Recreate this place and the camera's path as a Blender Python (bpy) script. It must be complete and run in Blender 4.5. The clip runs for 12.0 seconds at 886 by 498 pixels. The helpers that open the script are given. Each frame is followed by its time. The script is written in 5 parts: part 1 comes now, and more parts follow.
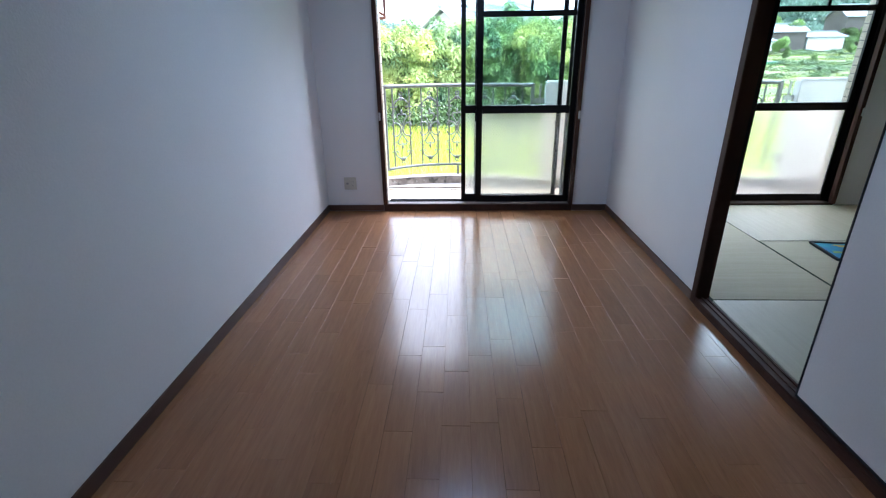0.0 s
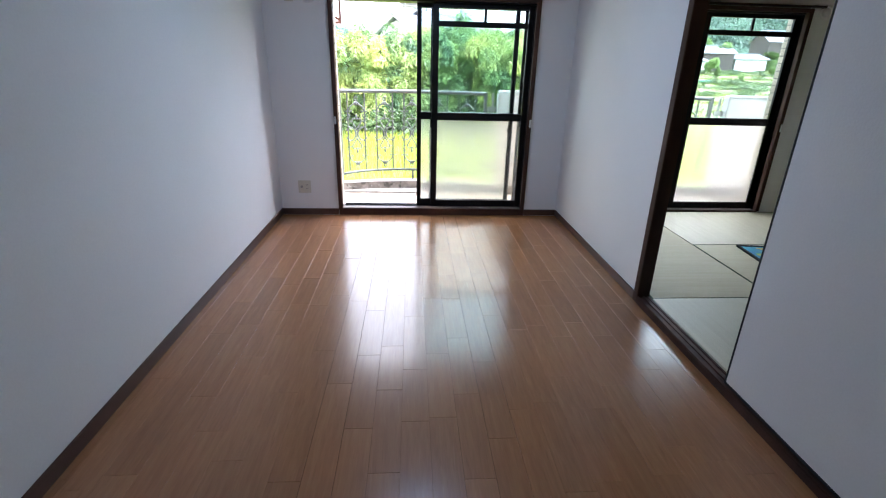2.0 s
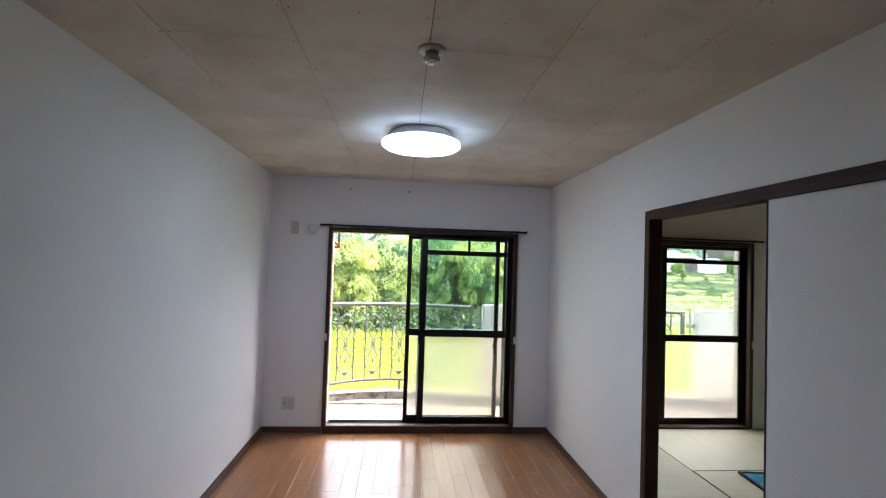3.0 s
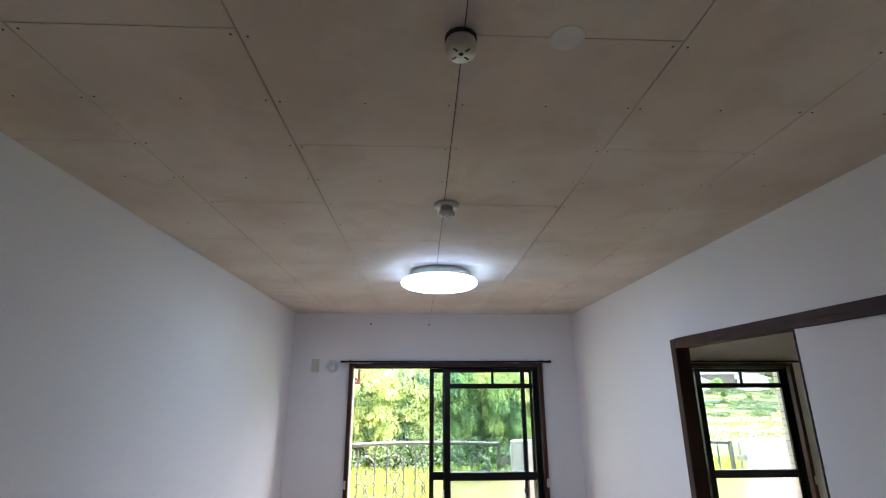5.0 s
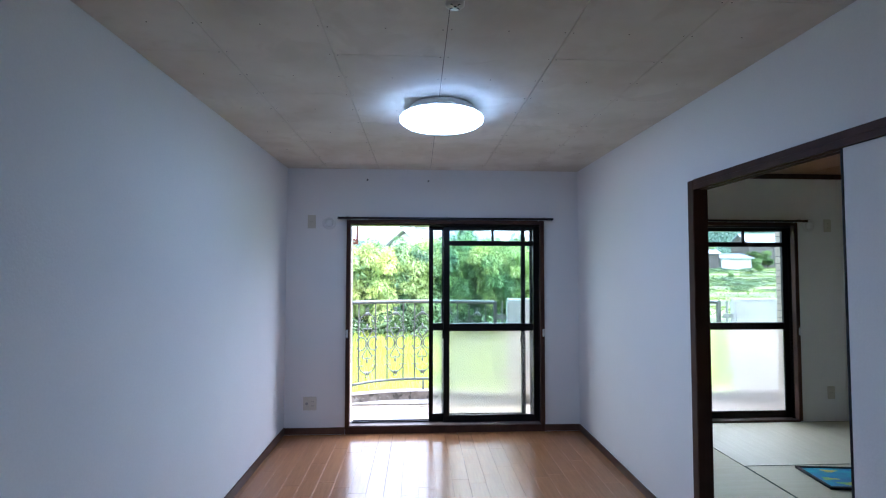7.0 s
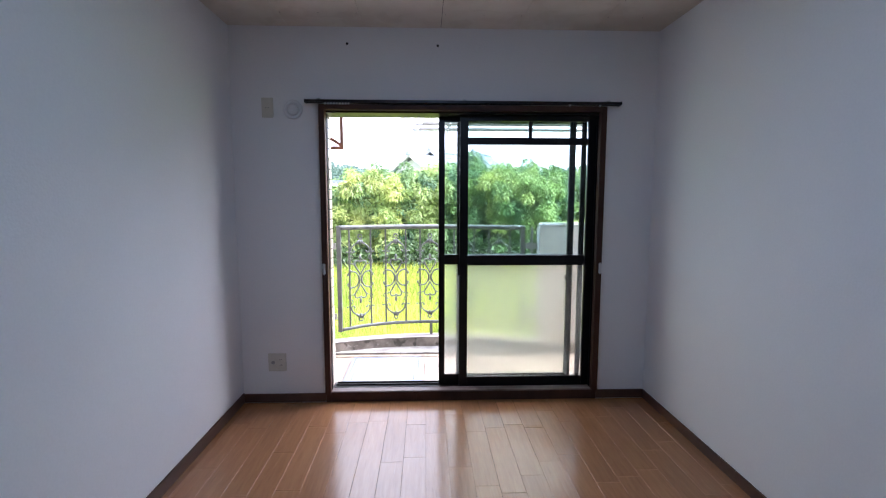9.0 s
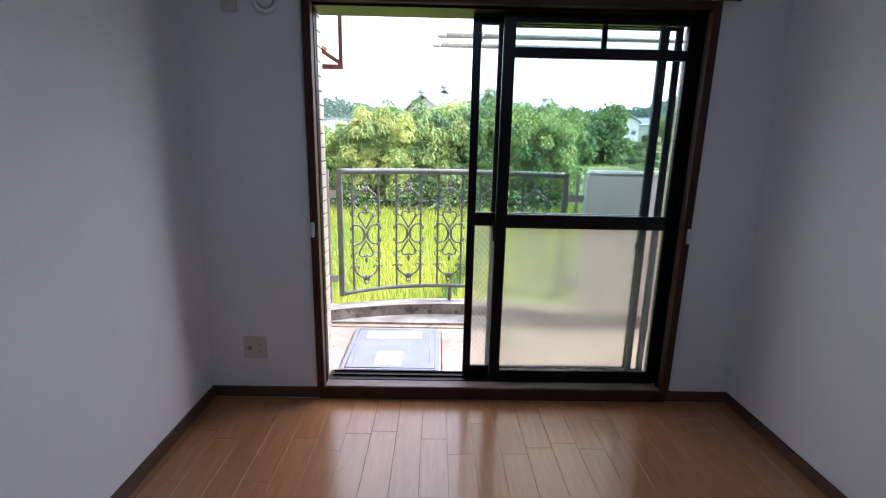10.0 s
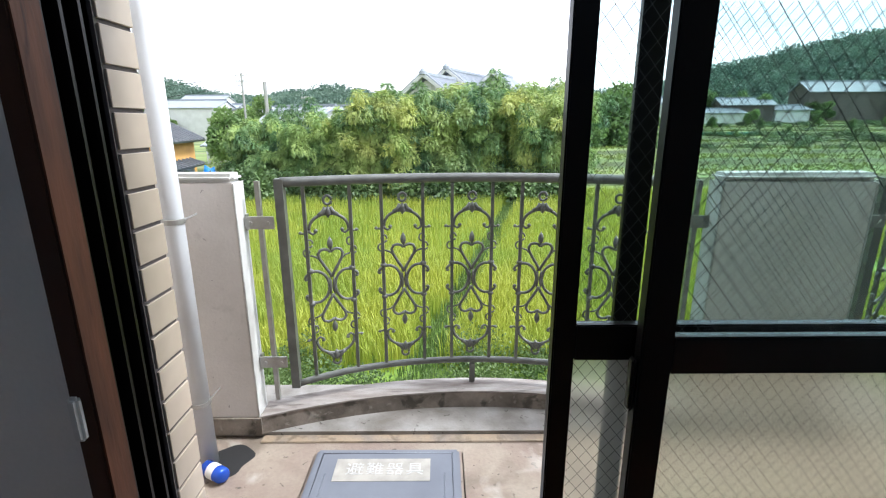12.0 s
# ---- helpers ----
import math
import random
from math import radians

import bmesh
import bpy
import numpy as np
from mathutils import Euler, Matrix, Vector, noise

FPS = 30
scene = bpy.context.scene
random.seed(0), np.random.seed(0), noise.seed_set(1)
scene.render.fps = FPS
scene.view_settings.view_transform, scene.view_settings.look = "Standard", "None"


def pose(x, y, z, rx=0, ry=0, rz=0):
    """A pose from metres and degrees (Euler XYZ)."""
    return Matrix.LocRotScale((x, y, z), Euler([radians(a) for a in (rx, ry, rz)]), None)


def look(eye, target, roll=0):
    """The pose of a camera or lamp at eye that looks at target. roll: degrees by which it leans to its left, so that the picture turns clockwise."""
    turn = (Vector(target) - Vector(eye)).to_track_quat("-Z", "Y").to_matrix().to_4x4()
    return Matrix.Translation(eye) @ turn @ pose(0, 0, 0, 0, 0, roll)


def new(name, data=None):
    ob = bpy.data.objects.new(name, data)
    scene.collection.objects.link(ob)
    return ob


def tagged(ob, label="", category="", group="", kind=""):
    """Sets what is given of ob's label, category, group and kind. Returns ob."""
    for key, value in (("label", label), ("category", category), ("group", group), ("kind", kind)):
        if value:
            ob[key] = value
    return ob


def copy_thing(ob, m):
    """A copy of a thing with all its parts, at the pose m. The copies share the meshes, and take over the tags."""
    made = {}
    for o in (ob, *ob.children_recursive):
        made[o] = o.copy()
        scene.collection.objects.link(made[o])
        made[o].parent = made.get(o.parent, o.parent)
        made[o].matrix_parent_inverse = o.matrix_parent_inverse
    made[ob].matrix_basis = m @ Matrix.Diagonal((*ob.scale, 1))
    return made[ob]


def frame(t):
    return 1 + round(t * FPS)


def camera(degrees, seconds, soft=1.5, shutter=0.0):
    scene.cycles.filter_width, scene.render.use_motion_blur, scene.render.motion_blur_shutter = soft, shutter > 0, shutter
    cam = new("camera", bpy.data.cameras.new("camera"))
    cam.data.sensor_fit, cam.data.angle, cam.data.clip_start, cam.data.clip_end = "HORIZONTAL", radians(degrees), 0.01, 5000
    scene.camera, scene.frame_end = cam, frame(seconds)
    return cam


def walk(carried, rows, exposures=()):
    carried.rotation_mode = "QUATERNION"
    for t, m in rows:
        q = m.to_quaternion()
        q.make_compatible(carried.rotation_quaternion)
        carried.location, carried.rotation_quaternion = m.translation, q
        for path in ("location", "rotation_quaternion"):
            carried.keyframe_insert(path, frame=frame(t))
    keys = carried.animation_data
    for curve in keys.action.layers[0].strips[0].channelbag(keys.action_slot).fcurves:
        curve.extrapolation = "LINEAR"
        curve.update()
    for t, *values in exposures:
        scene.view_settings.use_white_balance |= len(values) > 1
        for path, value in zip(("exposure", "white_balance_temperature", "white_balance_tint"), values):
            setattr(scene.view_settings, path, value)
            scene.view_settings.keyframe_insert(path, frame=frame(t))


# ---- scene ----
cam = camera(86.5, 12.0, soft=1.15)
PATH = [
    (0, (-0.028, 0.089, 1.392), (-0.097, 1.939, 0.636), -0.8),
    (0.5, (-0.046, 0.072, 1.378), (-0.044, 1.914, 0.599), 0.0),
    (1, (-0.044, 0.04, 1.39), (0.015, 1.879, 0.606), 0.5),
    (1.5, (-0.056, 0.022, 1.403), (0.049, 1.862, 0.626), 1.1),
    (2, (-0.056, 0.021, 1.389), (0.076, 1.879, 0.66), 1.5),
    (2.5, (-0.032, 0.02, 1.448), (0.119, 1.971, 1.033), 1.8),
    (3, (-0.075, -0.032, 1.607), (0.1, 1.959, 1.673), 1.9),
    (3.5, (-0.077, -0.073, 1.673), (0.066, 1.888, 2.041), 0.9),
    (5.5, (-0.083, -0.084, 1.681), (-0.008, 1.829, 2.261), 0.0),
    (6, (-0.089, -0.07, 1.672), (-0.015, 1.843, 2.25), 0.4),
    (6.5, (-0.105, -0.007, 1.646), (-0.028, 1.952, 2.041), 0.8),
    (7, (-0.107, 0.16, 1.481), (-0.004, 2.156, 1.566), 0.1),
    (9, (-0.097, 1.447, 1.349), (-0.024, 3.435, 1.136), 0.1),
    (9.5, (-0.125, 1.833, 1.358), (-0.128, 3.806, 1.028), 1.0),
    (10, (-0.164, 2.26, 1.325), (-0.135, 4.208, 0.873), 1.2),
    (10.5, (-0.14, 2.664, 1.356), (-0.032, 4.609, 0.905), 0.4),
    (11, (-0.204, 3.048, 1.366), (-0.149, 5.002, 0.944), 0.4),
    (11.5, (-0.232, 3.437, 1.332), (-0.192, 5.386, 0.888), 0.4),
    (12, (-0.21, 3.836, 1.319), (-0.2, 5.769, 0.807), -0.1),
]
EXPOSURES = [
    (0.0, 2.45, 5150, 15), (2.2, 2.68, 5600, 16), (3.0, 2.54, 6000, 17), (3.6, 2.65, 6000, 19), (5.4, 2.95, 5900, 20), (6.2, 2.95, 5800, 19),
    (7.0, 2.55, 5000, 16), (9.0, 2.06, 5450, 20), (10.0, 1.56, 5600, 20), (11.0, 1.0, 5850, 13), (12.0, 0.74, 5750, 10),
]
walk(cam, [(t, look(eye, target, roll)) for t, eye, target, roll in PATH], EXPOSURES)


# ---- world, sun, lamp ----
world = bpy.data.worlds.new("world")
scene.world = world
world.use_nodes = True
wn = world.node_tree.nodes
sky = wn.new("ShaderNodeTexSky")
sky.sky_type = "NISHITA"
sky.sun_disc = False
sky.sun_elevation = radians(55)
sky.sun_rotation = radians(88)
sky.air_density, sky.dust_density, sky.ozone_density = 1.0, 3.5, 1.0
wn["Background"].inputs["Strength"].default_value = 0.15
wl = world.node_tree.links
co = wn.new("ShaderNodeTexCoord")
mp = wn.new("ShaderNodeMapping")
mp.inputs["Scale"].default_value = (1.2, 1.2, 5.0)
cloud = wn.new("ShaderNodeTexNoise")
cloud.inputs["Scale"].default_value, cloud.inputs["Detail"].default_value = 1.6, 6
thick = wn.new("ShaderNodeMapRange")
thick.inputs["From Min"].default_value, thick.inputs["From Max"].default_value = 0.40, 0.58
thick.inputs["To Min"].default_value, thick.inputs["To Max"].default_value = 0.40, 1.0
veil = wn.new("ShaderNodeMix")
veil.data_type = "RGBA"
veil.inputs["B"].default_value = (9.5, 9.2, 8.9, 1)
wl.new(co.outputs["Generated"], mp.inputs["Vector"])
wl.new(mp.outputs["Vector"], cloud.inputs["Vector"])
wl.new(cloud.outputs["Fac"], thick.inputs["Value"])
wl.new(thick.outputs["Result"], veil.inputs["Factor"])
wl.new(sky.outputs["Color"], veil.inputs["A"])
# the veil is brighter on the sun's side
side = wn.new("ShaderNodeSeparateXYZ")
wl.new(co.outputs["Generated"], side.inputs[0])
glow = wn.new("ShaderNodeMapRange")
glow.inputs["From Min"].default_value, glow.inputs["From Max"].default_value = -1.0, 1.0
glow.inputs["To Min"].default_value, glow.inputs["To Max"].default_value = 0.55, 1.65
wl.new(side.outputs["X"], glow.inputs["Value"])
lift = wn.new("ShaderNodeVectorMath")
lift.operation = "SCALE"
wl.new(veil.outputs["Result"], lift.inputs[0])
wl.new(glow.outputs["Result"], lift.inputs["Scale"])
wl.new(lift.outputs["Vector"], wn["Background"].inputs["Color"])

sun = new("sun", bpy.data.lights.new("sun", "SUN"))
sun.data.energy, sun.data.angle, sun.data.color = 2.9, radians(6), (1.0, 0.96, 0.88)
sun.matrix_world = look((10 * math.sin(radians(88)), 10 * math.cos(radians(88)), 14.5), (0, 0, 0))


# ---- materials ----
def mat(name, a, b=None, rough=0.5, metal=0.0, scale=8.0, fine=120.0, bump=0.0, vary=0.0, stretch=(1, 1, 1), coat=0.0, spread=0.5, world_space=False, grain=0.06, spots=()):
    """A surface with two tones mixed by broad noise, fine grain in the relief and the gloss, and a tone of its own for each object."""
    m = bpy.data.materials.new(name)
    m.use_nodes = True
    n, l = m.node_tree.nodes, m.node_tree.links
    p = n["Principled BSDF"]
    b = b or tuple(c * 0.85 for c in a)
    co = n.new("ShaderNodeNewGeometry" if world_space else "ShaderNodeTexCoord")
    out = co.outputs["Position"] if world_space else co.outputs["Object"]
    mp = n.new("ShaderNodeMapping")
    mp.inputs["Scale"].default_value = stretch
    l.new(out, mp.inputs["Vector"])
    info = n.new("ShaderNodeObjectInfo")
    if not world_space:
        sh = n.new("ShaderNodeVectorMath")
        sh.operation = "SCALE"
        sh.inputs[0].default_value = (31, 17, 23)
        l.new(info.outputs["Random"], sh.inputs["Scale"])
        l.new(sh.outputs["Vector"], mp.inputs["Location"])
    t1, t2 = n.new("ShaderNodeTexNoise"), n.new("ShaderNodeTexNoise")
    t1.inputs["Scale"].default_value, t1.inputs["Detail"].default_value = scale, 5
    t2.inputs["Scale"].default_value, t2.inputs["Detail"].default_value = fine, 3
    for t in (t1, t2):
        l.new(mp.outputs["Vector"], t.inputs["Vector"])
    ramp = n.new("ShaderNodeMapRange")
    ramp.inputs["From Min"].default_value, ramp.inputs["From Max"].default_value = 0.5 - spread / 2, 0.5 + spread / 2
    l.new(t1.outputs["Fac"], ramp.inputs["Value"])
    mix = n.new("ShaderNodeMix")
    mix.data_type = "RGBA"
    mix.inputs["A"].default_value, mix.inputs["B"].default_value = (*a, 1), (*b, 1)
    l.new(ramp.outputs["Result"], mix.inputs["Factor"])
    hsv = n.new("ShaderNodeHueSaturation")
    l.new(mix.outputs["Result"], hsv.inputs["Color"])
    val = n.new("ShaderNodeMath")
    val.operation = "MULTIPLY_ADD"
    val.inputs[1].default_value, val.inputs[2].default_value = vary, 1 - vary / 2 - grain / 2
    l.new(info.outputs["Random"], val.inputs[0])
    fin = n.new("ShaderNodeMath")
    fin.operation = "MULTIPLY_ADD"
    fin.inputs[1].default_value = grain
    l.new(t2.outputs["Fac"], fin.inputs[0])
    l.new(val.outputs[0], fin.inputs[2])
    l.new(fin.outputs[0], hsv.inputs["Value"])
    last = hsv.outputs["Color"]
    for colour, size, lo, hi, amount in spots:
        tn, mr, mx = n.new("ShaderNodeTexNoise"), n.new("ShaderNodeMapRange"), n.new("ShaderNodeMix")
        tn.inputs["Scale"].default_value, tn.inputs["Detail"].default_value, tn.inputs["Distortion"].default_value = size, 4, 0.6
        l.new(mp.outputs["Vector"], tn.inputs["Vector"])
        mr.inputs["From Min"].default_value, mr.inputs["From Max"].default_value = lo, hi
        mr.inputs["To Max"].default_value = amount
        l.new(tn.outputs["Fac"], mr.inputs["Value"])
        mx.data_type = "RGBA"
        mx.inputs["B"].default_value = (*colour, 1)
        l.new(mr.outputs["Result"], mx.inputs["Factor"])
        l.new(last, mx.inputs["A"])
        last = mx.outputs["Result"]
    l.new(last, p.inputs["Base Color"])
    rr = n.new("ShaderNodeMapRange")
    rr.inputs["To Min"].default_value, rr.inputs["To Max"].default_value = max(rough - 0.06, 0.02), min(rough + 0.06, 1)
    l.new(t1.outputs["Fac"], rr.inputs["Value"])
    l.new(rr.outputs["Result"], p.inputs["Roughness"])
    p.inputs["Metallic"].default_value = metal
    if coat:
        p.inputs["Coat Weight"].default_value, p.inputs["Coat Roughness"].default_value = coat, 0.08
    if bump:
        bp = n.new("ShaderNodeBump")
        bp.inputs["Strength"].default_value, bp.inputs["Distance"].default_value = bump, 0.002
        l.new(t2.outputs["Fac"], bp.inputs["Height"])
        l.new(bp.outputs["Normal"], p.inputs["Normal"])
    return m


WALLPAPER = mat("wallpaper", (0.81, 0.80, 0.78), (0.77, 0.76, 0.74), 0.75, scale=1.2, fine=110, bump=0.4, grain=0.08)
CEILING = mat("ceiling_board", (0.74, 0.69, 0.61), (0.60, 0.54, 0.45), 0.85, scale=1.7, fine=16, bump=1.0, spread=0.26, world_space=True, spots=(((0.50, 0.43, 0.34), 4.5, 0.56, 0.62, 0.22), ((0.66, 0.61, 0.53), 7.0, 0.585, 0.61, 0.3)))
OAK = mat("varnished_floor", (0.345, 0.160, 0.064), (0.295, 0.133, 0.052), 0.24, scale=6, fine=20, bump=0.10, vary=0.16, stretch=(9, 0.7, 1), coat=0.24, grain=0.24, spread=0.4, spots=(((0.23, 0.10, 0.038), 11, 0.60, 0.72, 0.4), ((0.40, 0.205, 0.09), 9, 0.64, 0.74, 0.4)))
GROOVE = mat("floor_groove", (0.075, 0.038, 0.02), rough=0.5)
DARKGAP = mat("dark_gap", (0.05, 0.035, 0.025), rough=0.8)
BROWN = mat("dark_brown_wood", (0.072, 0.031, 0.018), (0.042, 0.019, 0.012), 0.6, scale=9, fine=90, bump=0.1, stretch=(1, 1, 0.2))
JAMB = mat("reddish_wood", (0.145, 0.055, 0.028), (0.07, 0.030, 0.018), 0.6, scale=14, fine=90, bump=0.3, stretch=(2, 2, 0.3), spread=0.3, grain=0.3, spots=(((0.03, 0.014, 0.010), 20, 0.60, 0.68, 0.7),))
SILL = mat("worn_sill", (0.21, 0.17, 0.15), (0.12, 0.085, 0.07), 0.5, scale=12, fine=90, stretch=(0.4, 2, 2), spread=0.3)
BRONZE = mat("bronze_aluminium", (0.022, 0.018, 0.016), (0.014, 0.012, 0.011), 0.38, 0.6, scale=6, fine=200)
RUBBER = mat("black_gasket", (0.012, 0.012, 0.012), rough=0.7)
PLASTIC = mat("cream_plastic", (0.62, 0.59, 0.50), (0.56, 0.53, 0.44), 0.4, scale=30)
WHITEPL = mat("white_plastic", (0.75, 0.75, 0.74), (0.66, 0.65, 0.62), 0.4, scale=30)
SLOT = mat("dark_slot", (0.02, 0.02, 0.02), rough=0.7)
STEEL = mat("galvanised_steel", (0.42, 0.42, 0.40), (0.30, 0.29, 0.27), 0.45, 0.7, scale=20, fine=150, bump=0.1)
IRON = mat("grey_painted_iron", (0.17, 0.175, 0.16), (0.10, 0.103, 0.095), 0.42, 0.2, scale=14, fine=160, bump=0.3)
PVC = mat("grey_white_pipe", (0.62, 0.64, 0.66), (0.52, 0.53, 0.54), 0.4, scale=3, fine=90, bump=0.05)
PLASTER = mat("painted_render", (0.66, 0.62, 0.58), (0.56, 0.52, 0.48), 0.85, scale=3, fine=90, bump=0.6, spread=0.3, grain=0.12, spots=(((0.30, 0.27, 0.24), 5, 0.62, 0.74, 0.5), ((0.20, 0.18, 0.16), 40, 0.70, 0.73, 0.7)))
WHITECAP = mat("weathered_white_paint", (0.70, 0.70, 0.68), (0.50, 0.49, 0.46), 0.8, scale=5, fine=90, bump=0.5, spread=0.3)
CONCRETE = mat("balcony_concrete", (0.31, 0.26, 0.205), (0.24, 0.185, 0.15), 0.85, scale=4, fine=70, bump=0.8, spread=0.25, grain=0.25, spots=(((0.09, 0.075, 0.06), 26, 0.66, 0.70, 0.8), ((0.15, 0.12, 0.09), 3.2, 0.57, 0.68, 0.7), ((0.45, 0.41, 0.36), 6, 0.60, 0.70, 0.6)))
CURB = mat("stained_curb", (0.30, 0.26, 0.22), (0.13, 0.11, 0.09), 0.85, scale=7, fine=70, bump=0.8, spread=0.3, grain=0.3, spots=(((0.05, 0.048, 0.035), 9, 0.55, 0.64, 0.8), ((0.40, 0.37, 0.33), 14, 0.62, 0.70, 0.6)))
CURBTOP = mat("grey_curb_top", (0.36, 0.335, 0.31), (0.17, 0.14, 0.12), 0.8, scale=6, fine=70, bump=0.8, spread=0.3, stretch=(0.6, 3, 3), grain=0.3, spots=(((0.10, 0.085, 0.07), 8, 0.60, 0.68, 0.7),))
LEDGE = mat("grey_ledge", (0.30, 0.285, 0.265), (0.18, 0.165, 0.145), 0.7, scale=5, fine=70, bump=0.6, spread=0.25, grain=0.2, spots=(((0.07, 0.06, 0.05), 30, 0.66, 0.70, 0.8), ((0.14, 0.12, 0.10), 5, 0.58, 0.66, 0.6)))
TILE = mat("beige_facade_tile", (0.50, 0.42, 0.33), (0.44, 0.365, 0.28), 0.35, scale=15, vary=0.12)
JOINT = mat("grey_mortar", (0.13, 0.115, 0.11), rough=0.9, bump=0.5)
TATAMI = mat("tatami_rush", (0.52, 0.48, 0.33), (0.46, 0.42, 0.28), 0.65, scale=3, fine=50, bump=0.6, vary=0.1, stretch=(1, 14, 1))
# same rush laid across; its sheen is partly put into a paler colour
TATAMI2 = mat("tatami_rush_across", (0.54, 0.51, 0.37), (0.48, 0.45, 0.32), 0.45, scale=3, fine=50, bump=0.6, vary=0.1, stretch=(14, 1, 1))
EDGE = mat("tatami_border", (0.10, 0.12, 0.08), rough=0.7)
WOODCEIL = mat("brown_ceiling_wood", (0.32, 0.16, 0.08), (0.25, 0.12, 0.06), 0.5, scale=5, stretch=(1, 0.1, 1))
HATCH = mat("blue_grey_steel_lid", (0.175, 0.19, 0.22), (0.14, 0.15, 0.18), 0.42, 0.15, scale=5, fine=120, bump=0.05)
LABEL = mat("pale_label", (0.30, 0.285, 0.25), (0.40, 0.375, 0.33), 0.5, scale=18, spread=0.3)
INK = mat("white_letter_paint", (0.56, 0.56, 0.54), (0.40, 0.39, 0.37), rough=0.5, scale=40)
BLUE = mat("blue_tarpaulin", (0.02, 0.22, 0.65), rough=0.4, bump=0.5, fine=8)
CAN = mat("can_print_blue", (0.03, 0.10, 0.55), rough=0.25, metal=0.3)
ALU = mat("bare_aluminium", (0.7, 0.7, 0.7), rough=0.25, metal=1.0)
ORANGE = mat("orange_wood", (0.55, 0.30, 0.12), (0.40, 0.20, 0.08), 0.6, scale=6)

LAMP = bpy.data.materials.new("lit_lamp_shade")
LAMP.use_nodes = True
lp = LAMP.node_tree.nodes["Principled BSDF"]
lp.inputs["Base Color"].default_value = (0.9, 0.9, 0.9, 1)
lp.inputs["Emission Color"].default_value = (0.54, 0.74, 1.0, 1)
lp.inputs["Emission Strength"].default_value = 3.6


def glass_mat(name, rough, tint, thin=True):
    m = bpy.data.materials.new(name)
    m.use_nodes = True
    n, l = m.node_tree.nodes, m.node_tree.links
    n.clear()
    out = n.new("ShaderNodeOutputMaterial")
    gl = n.new("ShaderNodeBsdfGlossy")
    gl.inputs["Roughness"].default_value = max(rough * 0.6, 0.02)
    lw, pw, fr = n.new("ShaderNodeLayerWeight"), n.new("ShaderNodeMath"), n.new("ShaderNodeMath")
    pw.operation, pw.inputs[1].default_value = "POWER", 4.0
    fr.operation, fr.inputs[1].default_value, fr.inputs[2].default_value = "MULTIPLY_ADD", 0.6, 0.03
    l.new(lw.outputs["Facing"], pw.inputs[0])
    l.new(pw.outputs[0], fr.inputs[0])
    if rough > 0.1:
        tr = n.new("ShaderNodeBsdfRefraction")
        tr.inputs["IOR"].default_value, tr.inputs["Roughness"].default_value = 1.12, rough
    else:
        tr = n.new("ShaderNodeBsdfTransparent")
    tr.inputs["Color"].default_value = (*tint, 1)
    if rough > 0.1:
        df, m2 = n.new("ShaderNodeBsdfTranslucent"), n.new("ShaderNodeMixShader")
        df.inputs["Color"].default_value = (0.85, 0.87, 0.83, 1)
        m2.inputs[0].default_value = 0.08
        l.new(tr.outputs[0], m2.inputs[1])
        l.new(df.outputs[0], m2.inputs[2])
        tr = m2
    mx = n.new("ShaderNodeMixShader")
    l.new(fr.outputs[0], mx.inputs[0])
    l.new(tr.outputs[0], mx.inputs[1])
    l.new(gl.outputs[0], mx.inputs[2])
    l.new(mx.outputs[0], out.inputs["Surface"])
    return m


CLEAR = glass_mat("clear_wired_glass", 0.0, (0.86, 0.93, 0.92))
FROST = glass_mat("frosted_glass", 0.36, (0.92, 0.92, 0.87))
FROST_FINE = glass_mat("finely_frosted_glass", 0.25, (0.92, 0.92, 0.87))


# ---- builders ----
def finish(name, bm, material, smooth=False):
    me = bpy.data.meshes.new(name)
    bm.normal_update()
    bm.to_mesh(me)
    bm.free()
    me.materials.append(material)
    if smooth:
        me.polygons.foreach_set("use_smooth", [True] * len(me.polygons))
    return new(name, me)


def part(name, bm, material, parent, label="", smooth=False):
    ob = finish(name, bm, material, smooth)
    ob.parent = parent
    return tagged(ob, label)


def holder(name, label, category, group="", place=(0, 0, 0), kind="", turn=0):
    ob = new(name)
    ob.matrix_world = pose(*place, 0, 0, turn)
    ob.empty_display_size = 0.1
    return tagged(ob, label, category, group, kind)


def box(x0, x1, y0, y1, z0, z1, bevel=0.0, bm=None, m=None):
    own = bmesh.new()
    bmesh.ops.create_cube(own, size=1)
    bmesh.ops.scale(own, vec=(x1 - x0, y1 - y0, z1 - z0), verts=own.verts)
    bmesh.ops.translate(own, vec=((x0 + x1) / 2, (y0 + y1) / 2, (z0 + z1) / 2), verts=own.verts)
    if bevel:
        bmesh.ops.bevel(own, geom=own.edges[:], offset=bevel, segments=2, affect="EDGES")
    if m:
        bmesh.ops.transform(own, matrix=m, verts=own.verts)
    if bm is None:
        return own
    return join(bm, own)


def join(bm, own):
    tmp = bpy.data.meshes.new("tmp")
    own.to_mesh(tmp)
    own.free()
    bm.from_mesh(tmp)
    bpy.data.meshes.remove(tmp)
    return bm


